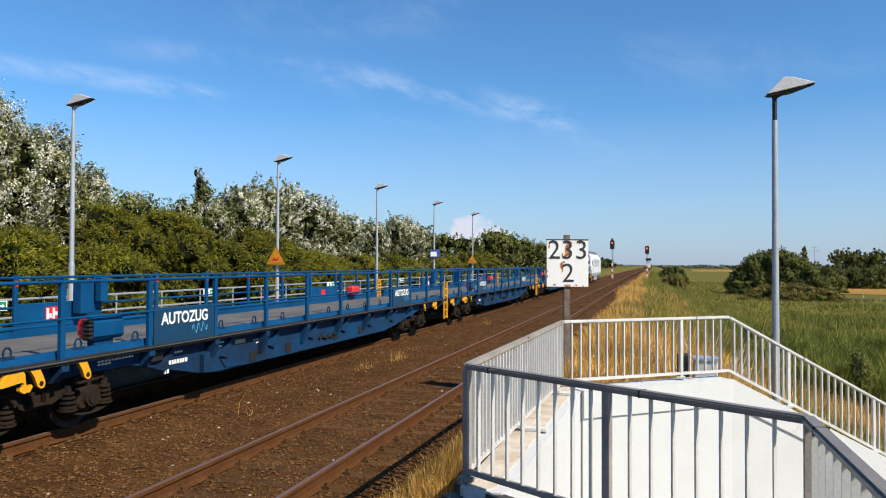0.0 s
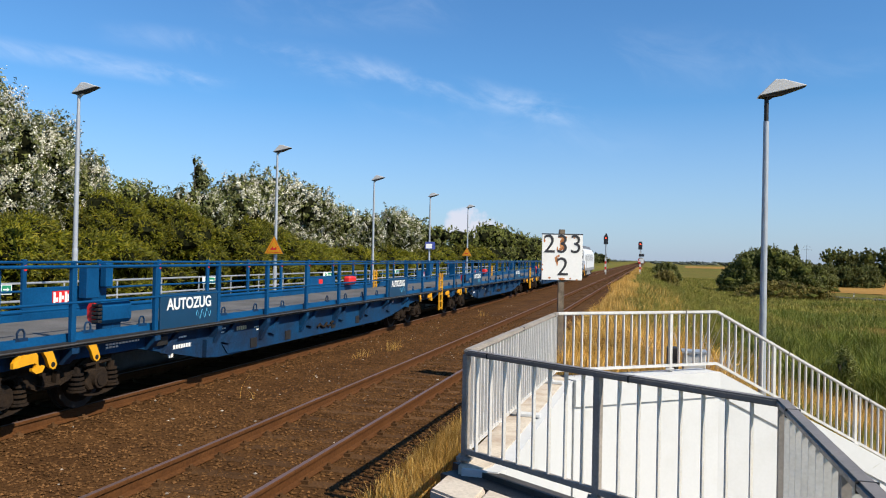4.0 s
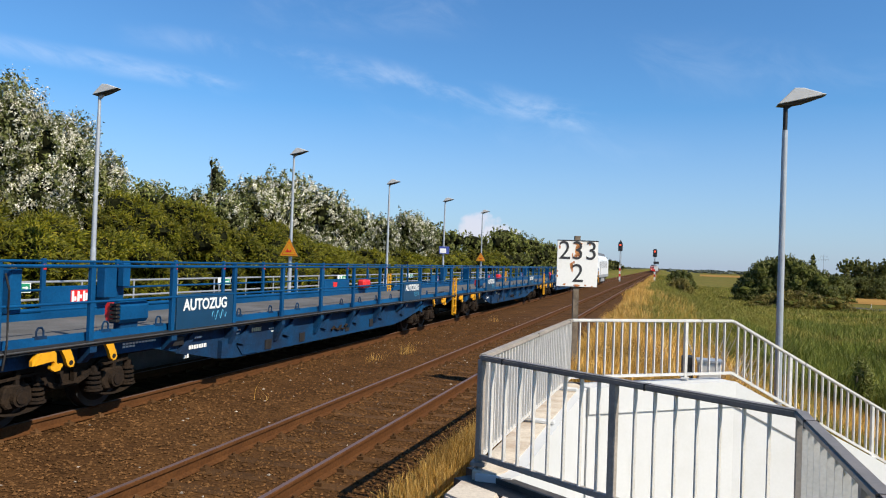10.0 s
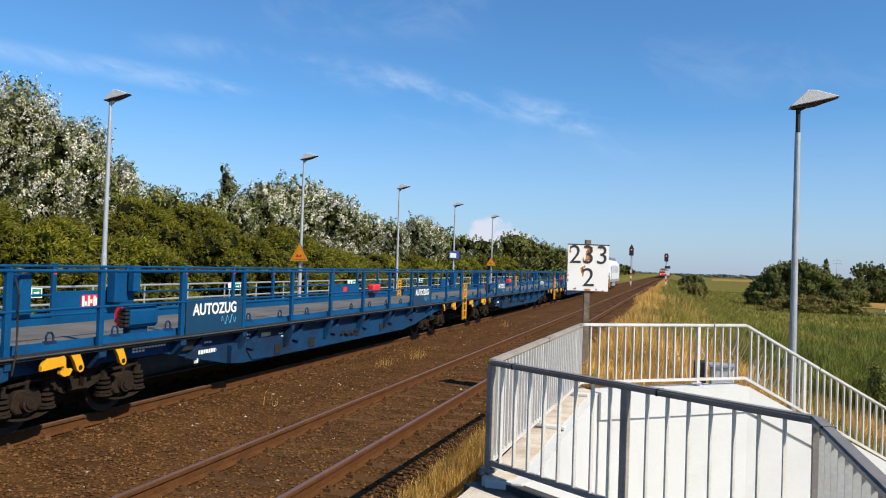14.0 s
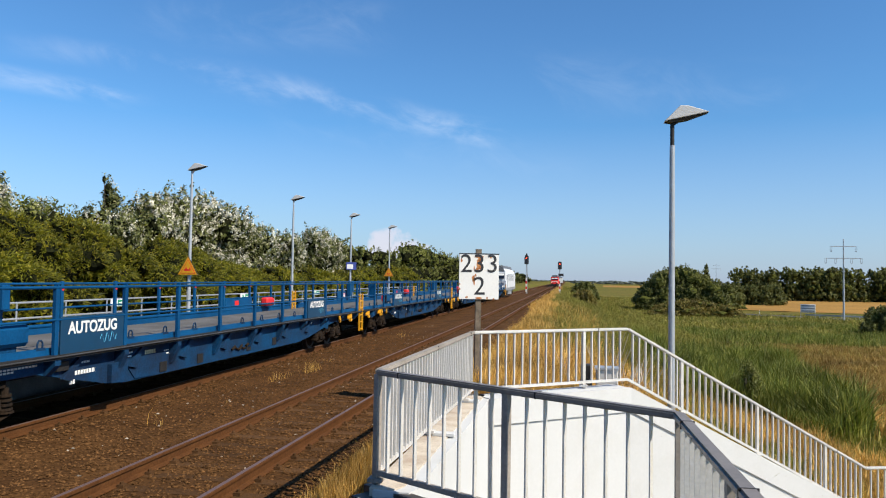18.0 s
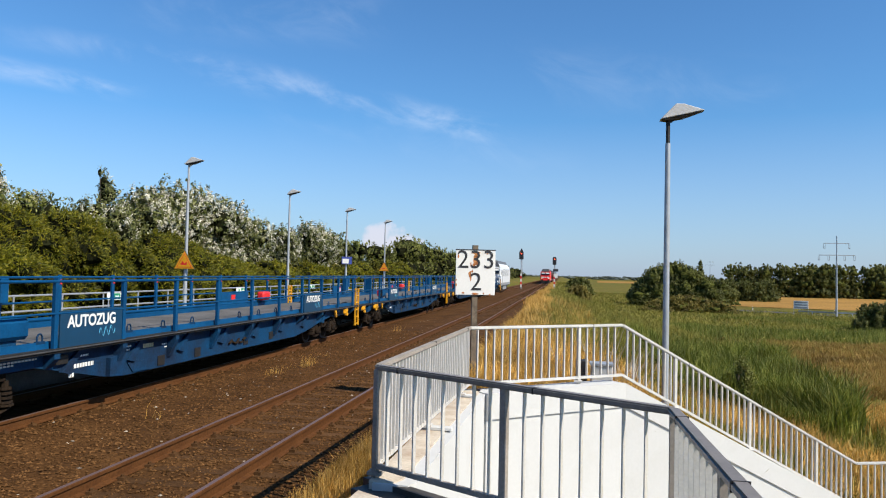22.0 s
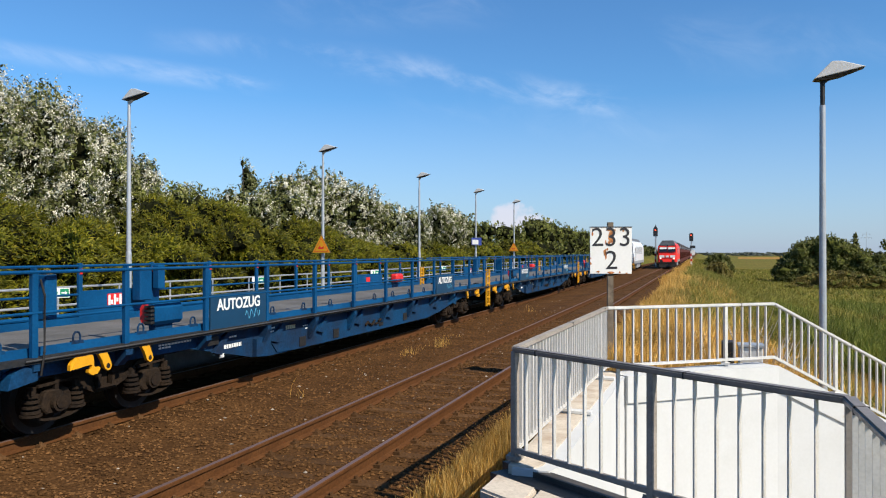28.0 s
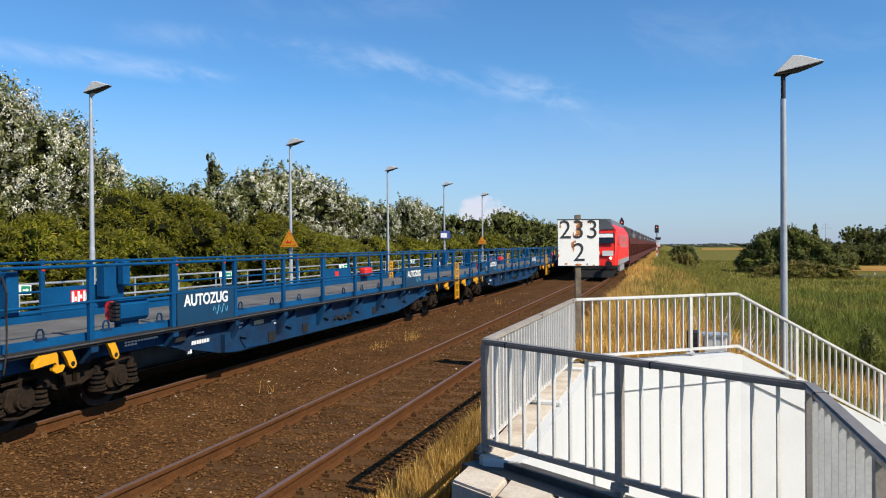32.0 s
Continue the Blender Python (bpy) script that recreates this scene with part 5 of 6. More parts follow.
def plume_cloud(centres, radii, plumes, per, length, width, material, name):
    """Feathery plumes over a set of blobs: thin bent fronds that fan out from a twig, outwards and up."""
    centres, radii = np.asarray(centres, float), np.asarray(radii, float)
    w = radii[:, 0] * radii[:, 2]
    pick = RNG.choice(len(centres), plumes, p=w / w.sum())
    d = RNG.normal(size=(plumes, 3)) + np.array([0.35, -0.2, 0.35])
    d /= np.linalg.norm(d, axis=1)[:, None]
    c = centres[pick] + d * radii[pick] * RNG.uniform(0.72, 0.98, plumes)[:, None]
    ax = d * 0.6 + np.array([0.05, 0.20, 0.75]) + RNG.normal(scale=0.5, size=(plumes, 3))
    ax /= np.linalg.norm(ax, axis=1)[:, None]
    big = np.repeat(RNG.uniform(0.65, 1.35, plumes), per)
    n = plumes * per
    d, ax = np.repeat(d, per, 0), np.repeat(ax, per, 0)
    along_ = RNG.uniform(-0.6, 0.5, n)[:, None]
    p0 = np.repeat(c, per, 0) + ax * along_ * length + RNG.normal(scale=length * 0.13, size=(n, 3))
    a = ax + RNG.normal(scale=0.62, size=(n, 3))
    a /= np.linalg.norm(a, axis=1)[:, None]
    L = (RNG.uniform(0.5, 1.1, n) * big * length)[:, None]
    g = np.array([0.0, 0.10, -0.28]) + d * 0.12
    face = d + np.array([0.3, -0.2, 0.4]) + RNG.normal(scale=0.4, size=(n, 3))
    u = np.cross(a, face)
    u /= np.linalg.norm(u, axis=1)[:, None]
    u *= RNG.uniform(0.6, 1.3, n)[:, None] * width / 2
    p1, p2 = p0 + a * L * 0.55 + g * L * 0.3, p0 + a * L + g * L
    q = np.stack([p0, p1 + u, p2, p1 - u], 1)
    return raw(name, q.reshape(-1, 3), np.arange(n * 4).reshape(-1, 4), material)


def tree(name, label, x, y, z0, blobs, n, size, material, category="tree", group="", trunk_r=0.14, core=0.58, pale=0, plume=None, inner=None):
    """blobs: (dx, dy, z, rx, ry, rz) of the crown's masses."""
    th = thing(name, label, category, x, y, z0, group)
    cen = [(b_[0], b_[1], b_[2]) for b_ in blobs]
    rad = [(b_[3], b_[4], b_[5]) for b_ in blobs]
    top = max(c[2] + r[2] * 0.4 for c, r in zip(cen, rad))
    b = B()
    rod(b, (0, 0, -0.3), (0.05, 0, top * 0.35), trunk_r, 8, trunk_r * 0.75)
    rod(b, (0.05, 0, top * 0.35), (0, 0.1, top * 0.85), trunk_r * 0.75, 8, trunk_r * 0.25)
    part("trunk", b, BARK, th)
    for c in ([] if inner else cen):
        b = B()
        rod(b, (0.02, 0, min(top * 0.3, c[2] * 0.5)), c, trunk_r * 0.45, 6, trunk_r * 0.12)
        part("limb", b, BARK, th)
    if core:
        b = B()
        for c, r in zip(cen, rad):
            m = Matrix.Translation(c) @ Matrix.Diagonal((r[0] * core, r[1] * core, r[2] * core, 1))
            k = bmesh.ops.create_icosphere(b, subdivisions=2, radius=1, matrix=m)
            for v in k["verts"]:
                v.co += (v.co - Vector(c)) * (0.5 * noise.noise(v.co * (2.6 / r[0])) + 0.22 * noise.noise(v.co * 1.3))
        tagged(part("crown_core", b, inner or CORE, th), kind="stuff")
    if plume:
        part("crown", plume_cloud(cen, rad, *plume, material, "crown"), None, th)
    else:
        part("crown", leaf_cloud(cen, rad, n, size, material, "crown"), None, th)
    if pale:
        # white undersides are real; massing them sunward paints the crown's lit side
        part("pale_foliage", leaf_cloud(cen, np.asarray(rad) * 1.0, pale, size * 0.55, L_PALE, "pale_foliage", 24, 0.20, (0.6, 0.0, 0.65)), None, th, "white leaf undersides turned by the wind, massed on the sunny side")
    return th


def blobset(rx, ry, h, n, low=0.25):
    out = []
    for i in range(n):
        a = RNG.uniform(0, 6.283)
        f = RNG.uniform(0.15, 0.75)
        z = h * RNG.uniform(low, 0.78)
        k = 1 - 0.55 * max(0, (z / h - 0.4)) / 0.6
        r = RNG.uniform(0.32, 0.5)
        out.append((math.cos(a) * rx * f * k, math.sin(a) * ry * f * k, z, rx * r, ry * r, h * RNG.uniform(0.16, 0.24)))
    out.append((0, 0, h * 0.77, rx * 0.6, ry * 0.6, h * 0.21))
    out.append((0, 0, h * 0.35, rx * 0.7, ry * 0.7, h * 0.32))
    return out


def shrubset(rx, ry, h, n):
    """A broad mound of leafy masses, full to the top."""
    out = []
    for i in range(n):
        a = RNG.uniform(-2.2, 1.9)
        e = RNG.uniform(0.05, 1.0) ** 0.8
        f = math.sqrt(max(0.0, 1 - e * e)) * RNG.uniform(0.75, 1.0)
        r = RNG.uniform(0.15, 0.34)
        out.append((math.cos(a) * rx * f, math.sin(a) * ry * f, h * (0.08 + 0.76 * e), rx * r, ry * r * 1.15, h * RNG.uniform(0.11, 0.17)))
    out.append((-0.3, 0, h * 0.38, rx * 0.72, ry * 0.72, h * 0.36))
    return out


# olive shrubs along the back of the far platform: (y, height above ground, half width)
for y, h in ((4, 3.4), (8, 3.6), (11.5, 3.8), (14.6, 3.85), (16.9, 3.2), (19.3, 2.75), (21.1, 2.6), (23.3, 3.7), (25.7, 3.75), (28.4, 3.45), (31.4, 3.15), (34.6, 2.85), (38.2, 2.55), (42, 2.35), (46, 2.45), (50.5, 2.4), (55.5, 2.3), (61, 2.5), (67, 2.8), (74, 3.0), (82, 3.0)):
    near = y < 45
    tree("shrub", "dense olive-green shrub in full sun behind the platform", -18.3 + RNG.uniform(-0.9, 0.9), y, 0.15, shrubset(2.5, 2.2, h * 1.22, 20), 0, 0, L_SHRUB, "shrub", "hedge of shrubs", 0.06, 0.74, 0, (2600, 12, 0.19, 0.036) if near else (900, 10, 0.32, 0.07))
for y, h, x in ((13, 6.5, -22), (27.5, 5.4, -21.5), (30.5, 5.0, -21), (24.5, 5.0, -21)):
    tree("tree", "green broadleaf tree rising behind the shrubs", x, y, 0.1, blobset(2.2, 2.0, h, 9), 9000, 0.085, L_DARK, "tree", "trees behind the platform")
# silver-leaved poplars
for x, y, h, rx, ry in ((-22.8, 16.2, 8.7, 2.8, 2.5), (-22.6, 18.7, 8.7, 2.8, 2.3), (-22.2, 20.9, 8.7, 2.4, 1.8), (-22.0, 23.0, 7.6, 2.1, 1.6), (-21.8, 25.0, 6.4, 1.8, 1.4), (-22.4, 28.6, 5.5, 1.4, 1.3),
                        (-22.0, 36.6, 6.8, 2.2, 1.7), (-22.0, 39.7, 7.6, 2.7, 2.3), (-22.0, 42.8, 7.6, 2.7, 2.3), (-22.0, 46.0, 7.0, 2.5, 2.2), (-21.8, 49.4, 6.2, 2.2, 2.0), (-21.4, 55.4, 6.0, 2.4, 2.3), (-21.0, 60.0, 6.7, 2.6, 2.7), (-21.4, 64.8, 6.3, 2.4, 2.6), (-24, 12.5, 9.0, 3, 3)):
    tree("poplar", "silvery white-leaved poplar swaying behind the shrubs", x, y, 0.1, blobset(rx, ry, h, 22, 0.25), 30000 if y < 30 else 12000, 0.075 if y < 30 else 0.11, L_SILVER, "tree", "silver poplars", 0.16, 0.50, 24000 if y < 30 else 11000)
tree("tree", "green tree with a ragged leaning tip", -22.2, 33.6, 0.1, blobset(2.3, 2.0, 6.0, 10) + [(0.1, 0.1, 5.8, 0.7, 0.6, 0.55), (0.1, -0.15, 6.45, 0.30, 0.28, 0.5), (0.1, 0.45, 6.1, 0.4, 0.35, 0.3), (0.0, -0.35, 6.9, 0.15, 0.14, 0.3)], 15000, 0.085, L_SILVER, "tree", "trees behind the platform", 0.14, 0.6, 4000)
tree("tree", "green broadleaf tree among the poplars", -22.4, 35.4, 0.1, blobset(2.0, 1.8, 5.6, 9), 8000, 0.08, L_SHRUB, "tree", "trees behind the platform")
# darker trees further along the line
for i in range(20):
    y = 70 + 8.2 * i + RNG.uniform(-1.5, 1.5)
    h = float(np.interp(y, [70, 80, 93, 104, 111, 125, 138, 240], [6.4, 6.3, 5.7, 7.3, 8.1, 7.5, 7.2, 6.6])) + RNG.uniform(-0.4, 0.4)
    tree("tree", "dark green tree in the row beside the line", -22 + RNG.uniform(-1.5, 0.5) + 0.01 * (y - 70), y, 0, blobset(3.6, 4.2, h, 9, 0.15), 4500, 0.17, L_DARK if i % 3 else L_SILVER if i < 3 else L_DARK, "tree", "row of dark trees", 0.16)
for i in range(14):
    y = 235 + 26 * i
    tree("tree", "far dark tree beside the railway", -24 + RNG.uniform(-2, 2) - 0.03 * (y - 235), y, -0.5, blobset(8, 13, 6.5 + RNG.uniform(-1, 1), 8, 0.1), 2200, 0.5, L_FAR, "tree", "far trees", 0.2)


# ---- right side: bushes, wood, fields ----
def copse(x, y, w, dpt, h, n, label, dome=True, size=0.32, per_blob=900, name="bush_group", zb=-4.3, leaves=None, core=0.62):
    """Many overlapping leafy masses: a dome, or an even wood edge."""
    out = []
    for i in range(n):
        dx, dy = RNG.uniform(-1, 1) * w, RNG.uniform(-1, 1) * dpt
        k = math.sqrt(max(0.12, 1 - (dx / w) ** 2 * 0.9)) if dome else 1.0
        hh = h * k * RNG.uniform(0.90, 1.03)
        r = RNG.uniform(0.13, 0.25) * w if dome else RNG.uniform(0.08, 0.17) * w
        out.append((dx, dy, hh * 0.74, r, r * 0.9, hh * 0.24))
        out.append((dx + RNG.uniform(-1, 1) * r, dy - r * 0.5, hh * 0.42, r * 1.1, r, hh * 0.26))
        out.append((dx + RNG.uniform(-1, 1) * r, dy - r * 0.8, hh * 0.16, r * 1.1, r, hh * 0.20))
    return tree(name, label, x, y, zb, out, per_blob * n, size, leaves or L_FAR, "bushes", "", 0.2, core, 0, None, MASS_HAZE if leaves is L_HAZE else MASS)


copse(26.0, 180, 8.6, 5, 11.0, 70, "dark green rounded group of bushes in the marsh", True, 0.22, 1500)
copse(36.0, 196, 7.5, 4, 7.8, 30, "lower dark bushes beside the rounded group", True, 0.22, 1600)
copse(24.3, 151, 7.4, 3, 3.6, 34, "low brownish bushes in front of the taller group", True, 0.17, 1200, leaves=L_SCRUB)
copse(51, 240, 14, 4, 6.8, 40, "low hedge of bushes before the wood", False, 0.28, 1000, core=0.4)
tree("spruce", "small dark pointed conifer on top of the bushes", 32.4, 184, -3.4, [(0, 0, z, 2.4 - 0.22 * z, 2.4 - 0.22 * z, 1.0) for z in np.arange(1.0, 9.9, 1.0)], 5000, 0.28, L_FAR, "tree", "", 0.2)
for i in range(10):
    copse(84 + 30 * i, 312 + 3 * i, 19, 8, 13.3 + 0.8 * math.sin(i * 1.7) - 0.1 * i, 70, "dark wood edge beyond the stubble field", False, 0.66, 300, "wood", core=0.36)
copse(39.5, 101, 2.7, 2.2, 3.9, 18, "round green bush by the ditch", True, 0.13, 1300, zb=-3.85)
copse(2.5, 116, 1.7, 9, 2.2, 18, "low brownish bushes on the embankment slope", True, 0.12, 900, zb=-1.1, leaves=L_SCRUB)
copse(6.9, 30.5, 0.55, 0.45, 2.5, 10, "dark broad-leaved bush among the reeds below the stairs", True, 0.055, 900, "bush", -3.0, L_DARK)
copse(4.3, 190, 3.4, 9, 4.7, 20, "rounded dark bush on the embankment slope", True, 0.2, 900, zb=-2.3)
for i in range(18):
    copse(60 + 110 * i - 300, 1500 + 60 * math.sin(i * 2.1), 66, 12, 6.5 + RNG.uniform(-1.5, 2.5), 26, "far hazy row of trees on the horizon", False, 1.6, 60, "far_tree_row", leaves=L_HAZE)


def sheet(name, pts, z, material, label, category, kind="structure"):
    b_ = B()
    v = [b_.verts.new((x, y, zz if z is None else z)) for x, y, zz in pts]
    b_.faces.new(v)
    bmesh.ops.recalc_face_normals(b_, faces=b_.faces)
    if b_.faces[:][0].normal.z < 0:
        bmesh.ops.reverse_faces(b_, faces=b_.faces)
    return tagged(part(name, b_, material), label, category, kind=kind)


sheet("far_stubble_field", [(36, 780, 0), (330, 780, 0), (420, 1080, 0), (50, 1080, 0)], -4.08, STUBBLE, "far golden stubble field near the horizon", "field")
sheet("stubble_field", [(36, 196, 0), (90, 170, 0), (420, 150, 0), (600, 420, 0), (60, 320, 0)], -4.12, STUBBLE, "golden stubble field beyond the road", "field")
# road on a low bank, with guard rail, posts and a board
RD = [(250, 118), (120, 139), (80, 141), (50, 150), (30, 166), (22, 190), (22, 225), (42, 400), (95, 900)]
b = B()
lft, rgt = [], []
for i, (x, y) in enumerate(RD):
    p0, p1 = Vector(RD[max(i - 1, 0)]), Vector(RD[min(i + 1, len(RD) - 1)])
    dd = (p1 - p0).normalized()
    m = Vector((-dd.y, dd.x)) * 3.4
    lft.append(b.verts.new((x + m.x, y + m.y, -3.92)))
    rgt.append(b.verts.new((x - m.x, y - m.y, -3.92)))
for i in range(len(RD) - 1):
    b.faces.new((lft[i], lft[i + 1], rgt[i + 1], rgt[i]))
bmesh.ops.recalc_face_normals(b, faces=b.faces)
r = bmesh.ops.extrude_face_region(b, geom=list(b.faces))
bmesh.ops.translate(b, vec=(0, 0, -0.5), verts=[g for g in r["geom"] if isinstance(g, bmesh.types.BMVert)])
bmesh.ops.recalc_face_normals(b, faces=b.faces)
tagged(part("road", b, ASPHALT), "grey asphalt country road on a low bank", "road", kind="structure")


def along(s):
    """A place on the road, s metres from its near end, with its heading."""
    for (x0, y0), (x1, y1) in zip(RD, RD[1:]):
        L = math.hypot(x1 - x0, y1 - y0)
        if s <= L:
            f = s / L
            return x0 + (x1 - x0) * f, y0 + (y1 - y0) * f, math.atan2(y1 - y0, x1 - x0)
        s -= L
    return RD[-1][0], RD[-1][1], math.pi / 2


gr = thing("guard_rail", "low grey steel guard rail along the road", "guard rail")
for i in range(46):
    x, y, a = along(88 + 2.6 * i)
    ox, oy = math.sin(a) * -3.7, math.cos(a) * 3.7
    b = B()
    bar(b, (x + ox, y + oy, -4.1), (x + ox, y + oy, -3.2), 0.1, 0.1)
    part("post", b, STEEL, gr)
    x2, y2, a2 = along(88 + 2.6 * (i + 1))
    b = B()
    bar(b, (x + ox, y + oy, -3.3), (x2 - math.sin(a2) * 3.7, y2 + math.cos(a2) * 3.7, -3.3), 0.06, 0.28)
    part("beam", b, STEEL, gr)
for i in range(14):
    x, y, a = along(60 + 16 * i)
    b = B()
    th = thing("delineator", "white roadside marker post with black band", "marker post", x + math.sin(a) * 4.1, y - math.cos(a) * 4.1, -4.15, "marker posts")
    prism(b, [(-0.07, -0.05), (0.07, -0.05), (0.0, 0.07)], "z", 0, 1.0)
    pp = part("post", b, WHITE, th)
    b = B()
    prism(b, [(-0.072, -0.052), (0.072, -0.052), (0.0, 0.073)], "z", 0.72, 0.9)
    part("band", b, INK, pp)
bd = thing("road_board", "pale direction board with grey bars on two posts by the road", "road sign", 44.2, 148.5, -4.1)
b = B()
box(b, -1.25, 1.25, -0.04, 0.04, 1.25, 2.75, 0.02)
bo = part("board", b, WHITE, bd)
for z in (1.52, 2.0, 2.48):
    b = B()
    box(b, -1.1, 1.1, -0.055, -0.04, z - 0.12, z + 0.12)
    part("grey_bar", b, LOCOGREY, bo)
for x in (-1.2, 1.2):
    b = B()
    rod(b, (x, 0.06, -0.3), (x, 0.06, 2.75), 0.05, 8)
    part("post", b, STEEL, bd)
bd.rotation_euler = (0, 0, radians(-14))


# ---- pylons ----
def pylon(x, y, h, label):
    th = thing("power_pylon", label, "power pylon", x, y, -4.2, "power line")
    b = B()
    rod(b, (0, 0, 0), (0, 0, h), 0.19, 10, 0.09)
    part("mast", b, POLE, th)
    for z, w in ((h - 1.3, 2.1), (h - 3.45, 3.0)):
        b = B()
        bar(b, (-w, 0, z), (w, 0, z), 0.12, 0.14)
        part("crossarm", b, POLE, th)
        for xx in ((-w, w) if z > h - 2 else (-w, -w * 0.45, w * 0.45, w)):
            b = B()
            for s in (-0.14, 0.14):
                rod(b, (xx + s, 0, z), (xx + s * 0.9, 0, z - 0.9), 0.035, 6)
            rod(b, (xx - 0.13, 0, z - 0.9), (xx + 0.13, 0, z - 0.9), 0.05, 6)
            part("insulator", b, LOCOGREY, th)
    return th


pylon(49.2, 145, 14.8, "slim grey steel power pylon with two crossarms")
pylon(105, 560, 20, "far grey power pylon with crossarms")


# ---- signals ----
def signal(x, y, top, label):
    th = thing("railway_signal", label, "railway signal", x, y, -0.7, "light signals")
    b = B()
    rod(b, (0, 0, 0), (0, 0, top - 1.0), 0.09, 10)
    part("mast", b, STEEL, th)
    for k, m_ in enumerate((WHITE, RED, WHITE, RED, WHITE)):
        b = B()
        box(b, -0.13, 0.13, -0.12, -0.085, 0.9 + 0.5 * k, 1.4 + 0.5 * k)
        part("mast_plate", b, m_, th)
    b = B()
    prism(b, [(-0.38, top - 1.35), (0.38, top - 1.35), (0.38, top - 0.05), (0.25, top + 0.18), (-0.25, top + 0.18), (-0.38, top - 0.05)], "y", -0.16, 0.12)
    hd = part("signal_head", b, INK, th, "black signal head")
    b = B()
    rod(b, (0.0, -0.22, top - 0.30), (0.0, -0.16, top - 0.30), 0.11, 14)
    part("red_lens", b, LIGHTR, hd, "lit red lens")
    for dz in (-0.65, -1.0):
        b = B()
        rod(b, (0.0, -0.19, top + dz), (0.0, -0.16, top + dz), 0.10, 12)
        part("dark_lens", b, GLASS, hd)
    b = B()
    for k in range(14):
        box(b, 0.15, 0.20, 0.1, 0.3, 0.4 + 0.35 * k, 0.44 + 0.35 * k)
    bar(b, (0.175, 0.2, 0.2), (0.175, 0.2, top - 0.4), 0.04, 0.04)
    part("ladder", b, STEEL, th)
    return th


s1 = signal(-7.1, 135, 7.25, "railway light signal showing red on a banded mast between the tracks")
b = B()
prism(b, [(-0.25, 7.43), (0.25, 7.43), (0, 7.9)], "y", -0.05, 0.05)
part("triangle_sign", b, INK, s1)
s2 = signal(-1.35, 150, 6.6, "railway light signal showing red beside the embankment")
b = B()
box(b, -0.25, 0.75, -0.14, -0.10, 3.9, 4.4)
part("speed_board", b, INK, s2)
b = B()
box(b, 0.1, 0.65, -0.14, -0.10, 2.6, 3.5)
part("white_board", b, WHITE, s2)
cab = thing("equipment_box", "small grey trackside equipment cabinet in dry grass", "cabinet", 0.82, 15.4, -0.58)
b = B()
box(b, -0.12, 0.30, -0.2, 0.2, 0, 1.26, 0.02)
part("housing", b, RAILING, cab)
b = B()
box(b, -0.42, -0.20, -0.17, 0.17, 0, 1.34, 0.02)
part("dark_housing", b, DARK, cab)
b = B()
box(b, -0.14, 0.32, -0.23, 0.22, 1.26, 1.30)
part("lid", b, STEEL, cab)


# ---- grass ----
def blades(name, x, y, h, w, material, lean=0.35, label="", z=None):
    n = len(x)
    x, y, h = np.asarray(x, float), np.asarray(y, float), np.asarray(h, float)
    z = ground_z(x, y) - 0.03 if z is None else z
    a = RNG.uniform(0, 6.283, n)
    l = RNG.normal(0, lean, n) * h
    l2 = l + RNG.normal(0.10, lean, n) * h
    g = RNG.uniform(0, 6.283, n)
    dx, dy = np.cos(a) * w / 2, np.sin(a) * w / 2
    ex, ey = np.cos(g), np.sin(g)
    P = lambda px, py, pz: np.stack([px, py, pz], -1)
    if w >= 0.06:
        v = np.stack([P(x - dx, y - dy, z), P(x + dx, y + dy, z), P(x + ex * l2, y + ey * l2, z + h)], 1)
        return tagged(part(name, raw(name, v.reshape(-1, 3), np.arange(3 * n).reshape(-1, 3), material), None), label, "grass", kind="stuff")
    v = np.stack([P(x - dx, y - dy, z), P(x + dx, y + dy, z),
                  P(x + ex * l * 0.4 + dx * 0.8, y + ey * l * 0.4 + dy * 0.8, z + h * 0.6), P(x + ex * l * 0.4 - dx * 0.8, y + ey * l * 0.4 - dy * 0.8, z + h * 0.6),
                  P(x + ex * l2, y + ey * l2, z + h)], 1)
    k = 5 * np.arange(n)
    F = [list(q) for q in np.stack([k, k + 1, k + 2, k + 3], -1).tolist()] + np.stack([k + 3, k + 2, k + 4], -1).tolist()
    return tagged(part(name, raw(name, v.reshape(-1, 3), F, material), None), label, "grass", kind="stuff")


def patchy(n, xr, yr, power, cells, keep):
    """Random places in a strip, thinned into clumps; denser towards the near end."""
    x = RNG.uniform(*xr, n)
    y = yr[0] + (yr[1] - yr[0]) * RNG.random(n) ** power
    f = np.sin(x * cells * 1.7 + 2 * np.sin(y * cells * 0.6)) + np.cos(y * cells * 0.8 + 1.5 * np.sin(x * cells))
    k = f > keep
    return x[k], y[k]


def outside(x, y):
    """Places not inside the stairwell, the ledge or the platform."""
    bad = (x > -1.9) & (x < 1.6 + (y > 12.6) * 0) & (y < 13.2 + (x + 1.0) * 0.75)
    bad |= (x >= 1.5) & (y < 14.4 + 0.62 * (x - 1.2)) & (y > 10.5 + 0.5 * (x - 1.2)) & (x < 9.5)
    return ~bad


# dry grass strip between ballast and ledge
n = 15000
x = -2.30 - 0.50 * RNG.random(n)
y = RNG.uniform(6.4, 13.5, n)
blades("dry_grass", x, y, RNG.uniform(0.18, 0.50, n), 0.011, G_DRY, 0.15, "tall straw-yellow dry grass beside the track", np.full(n, -0.42))
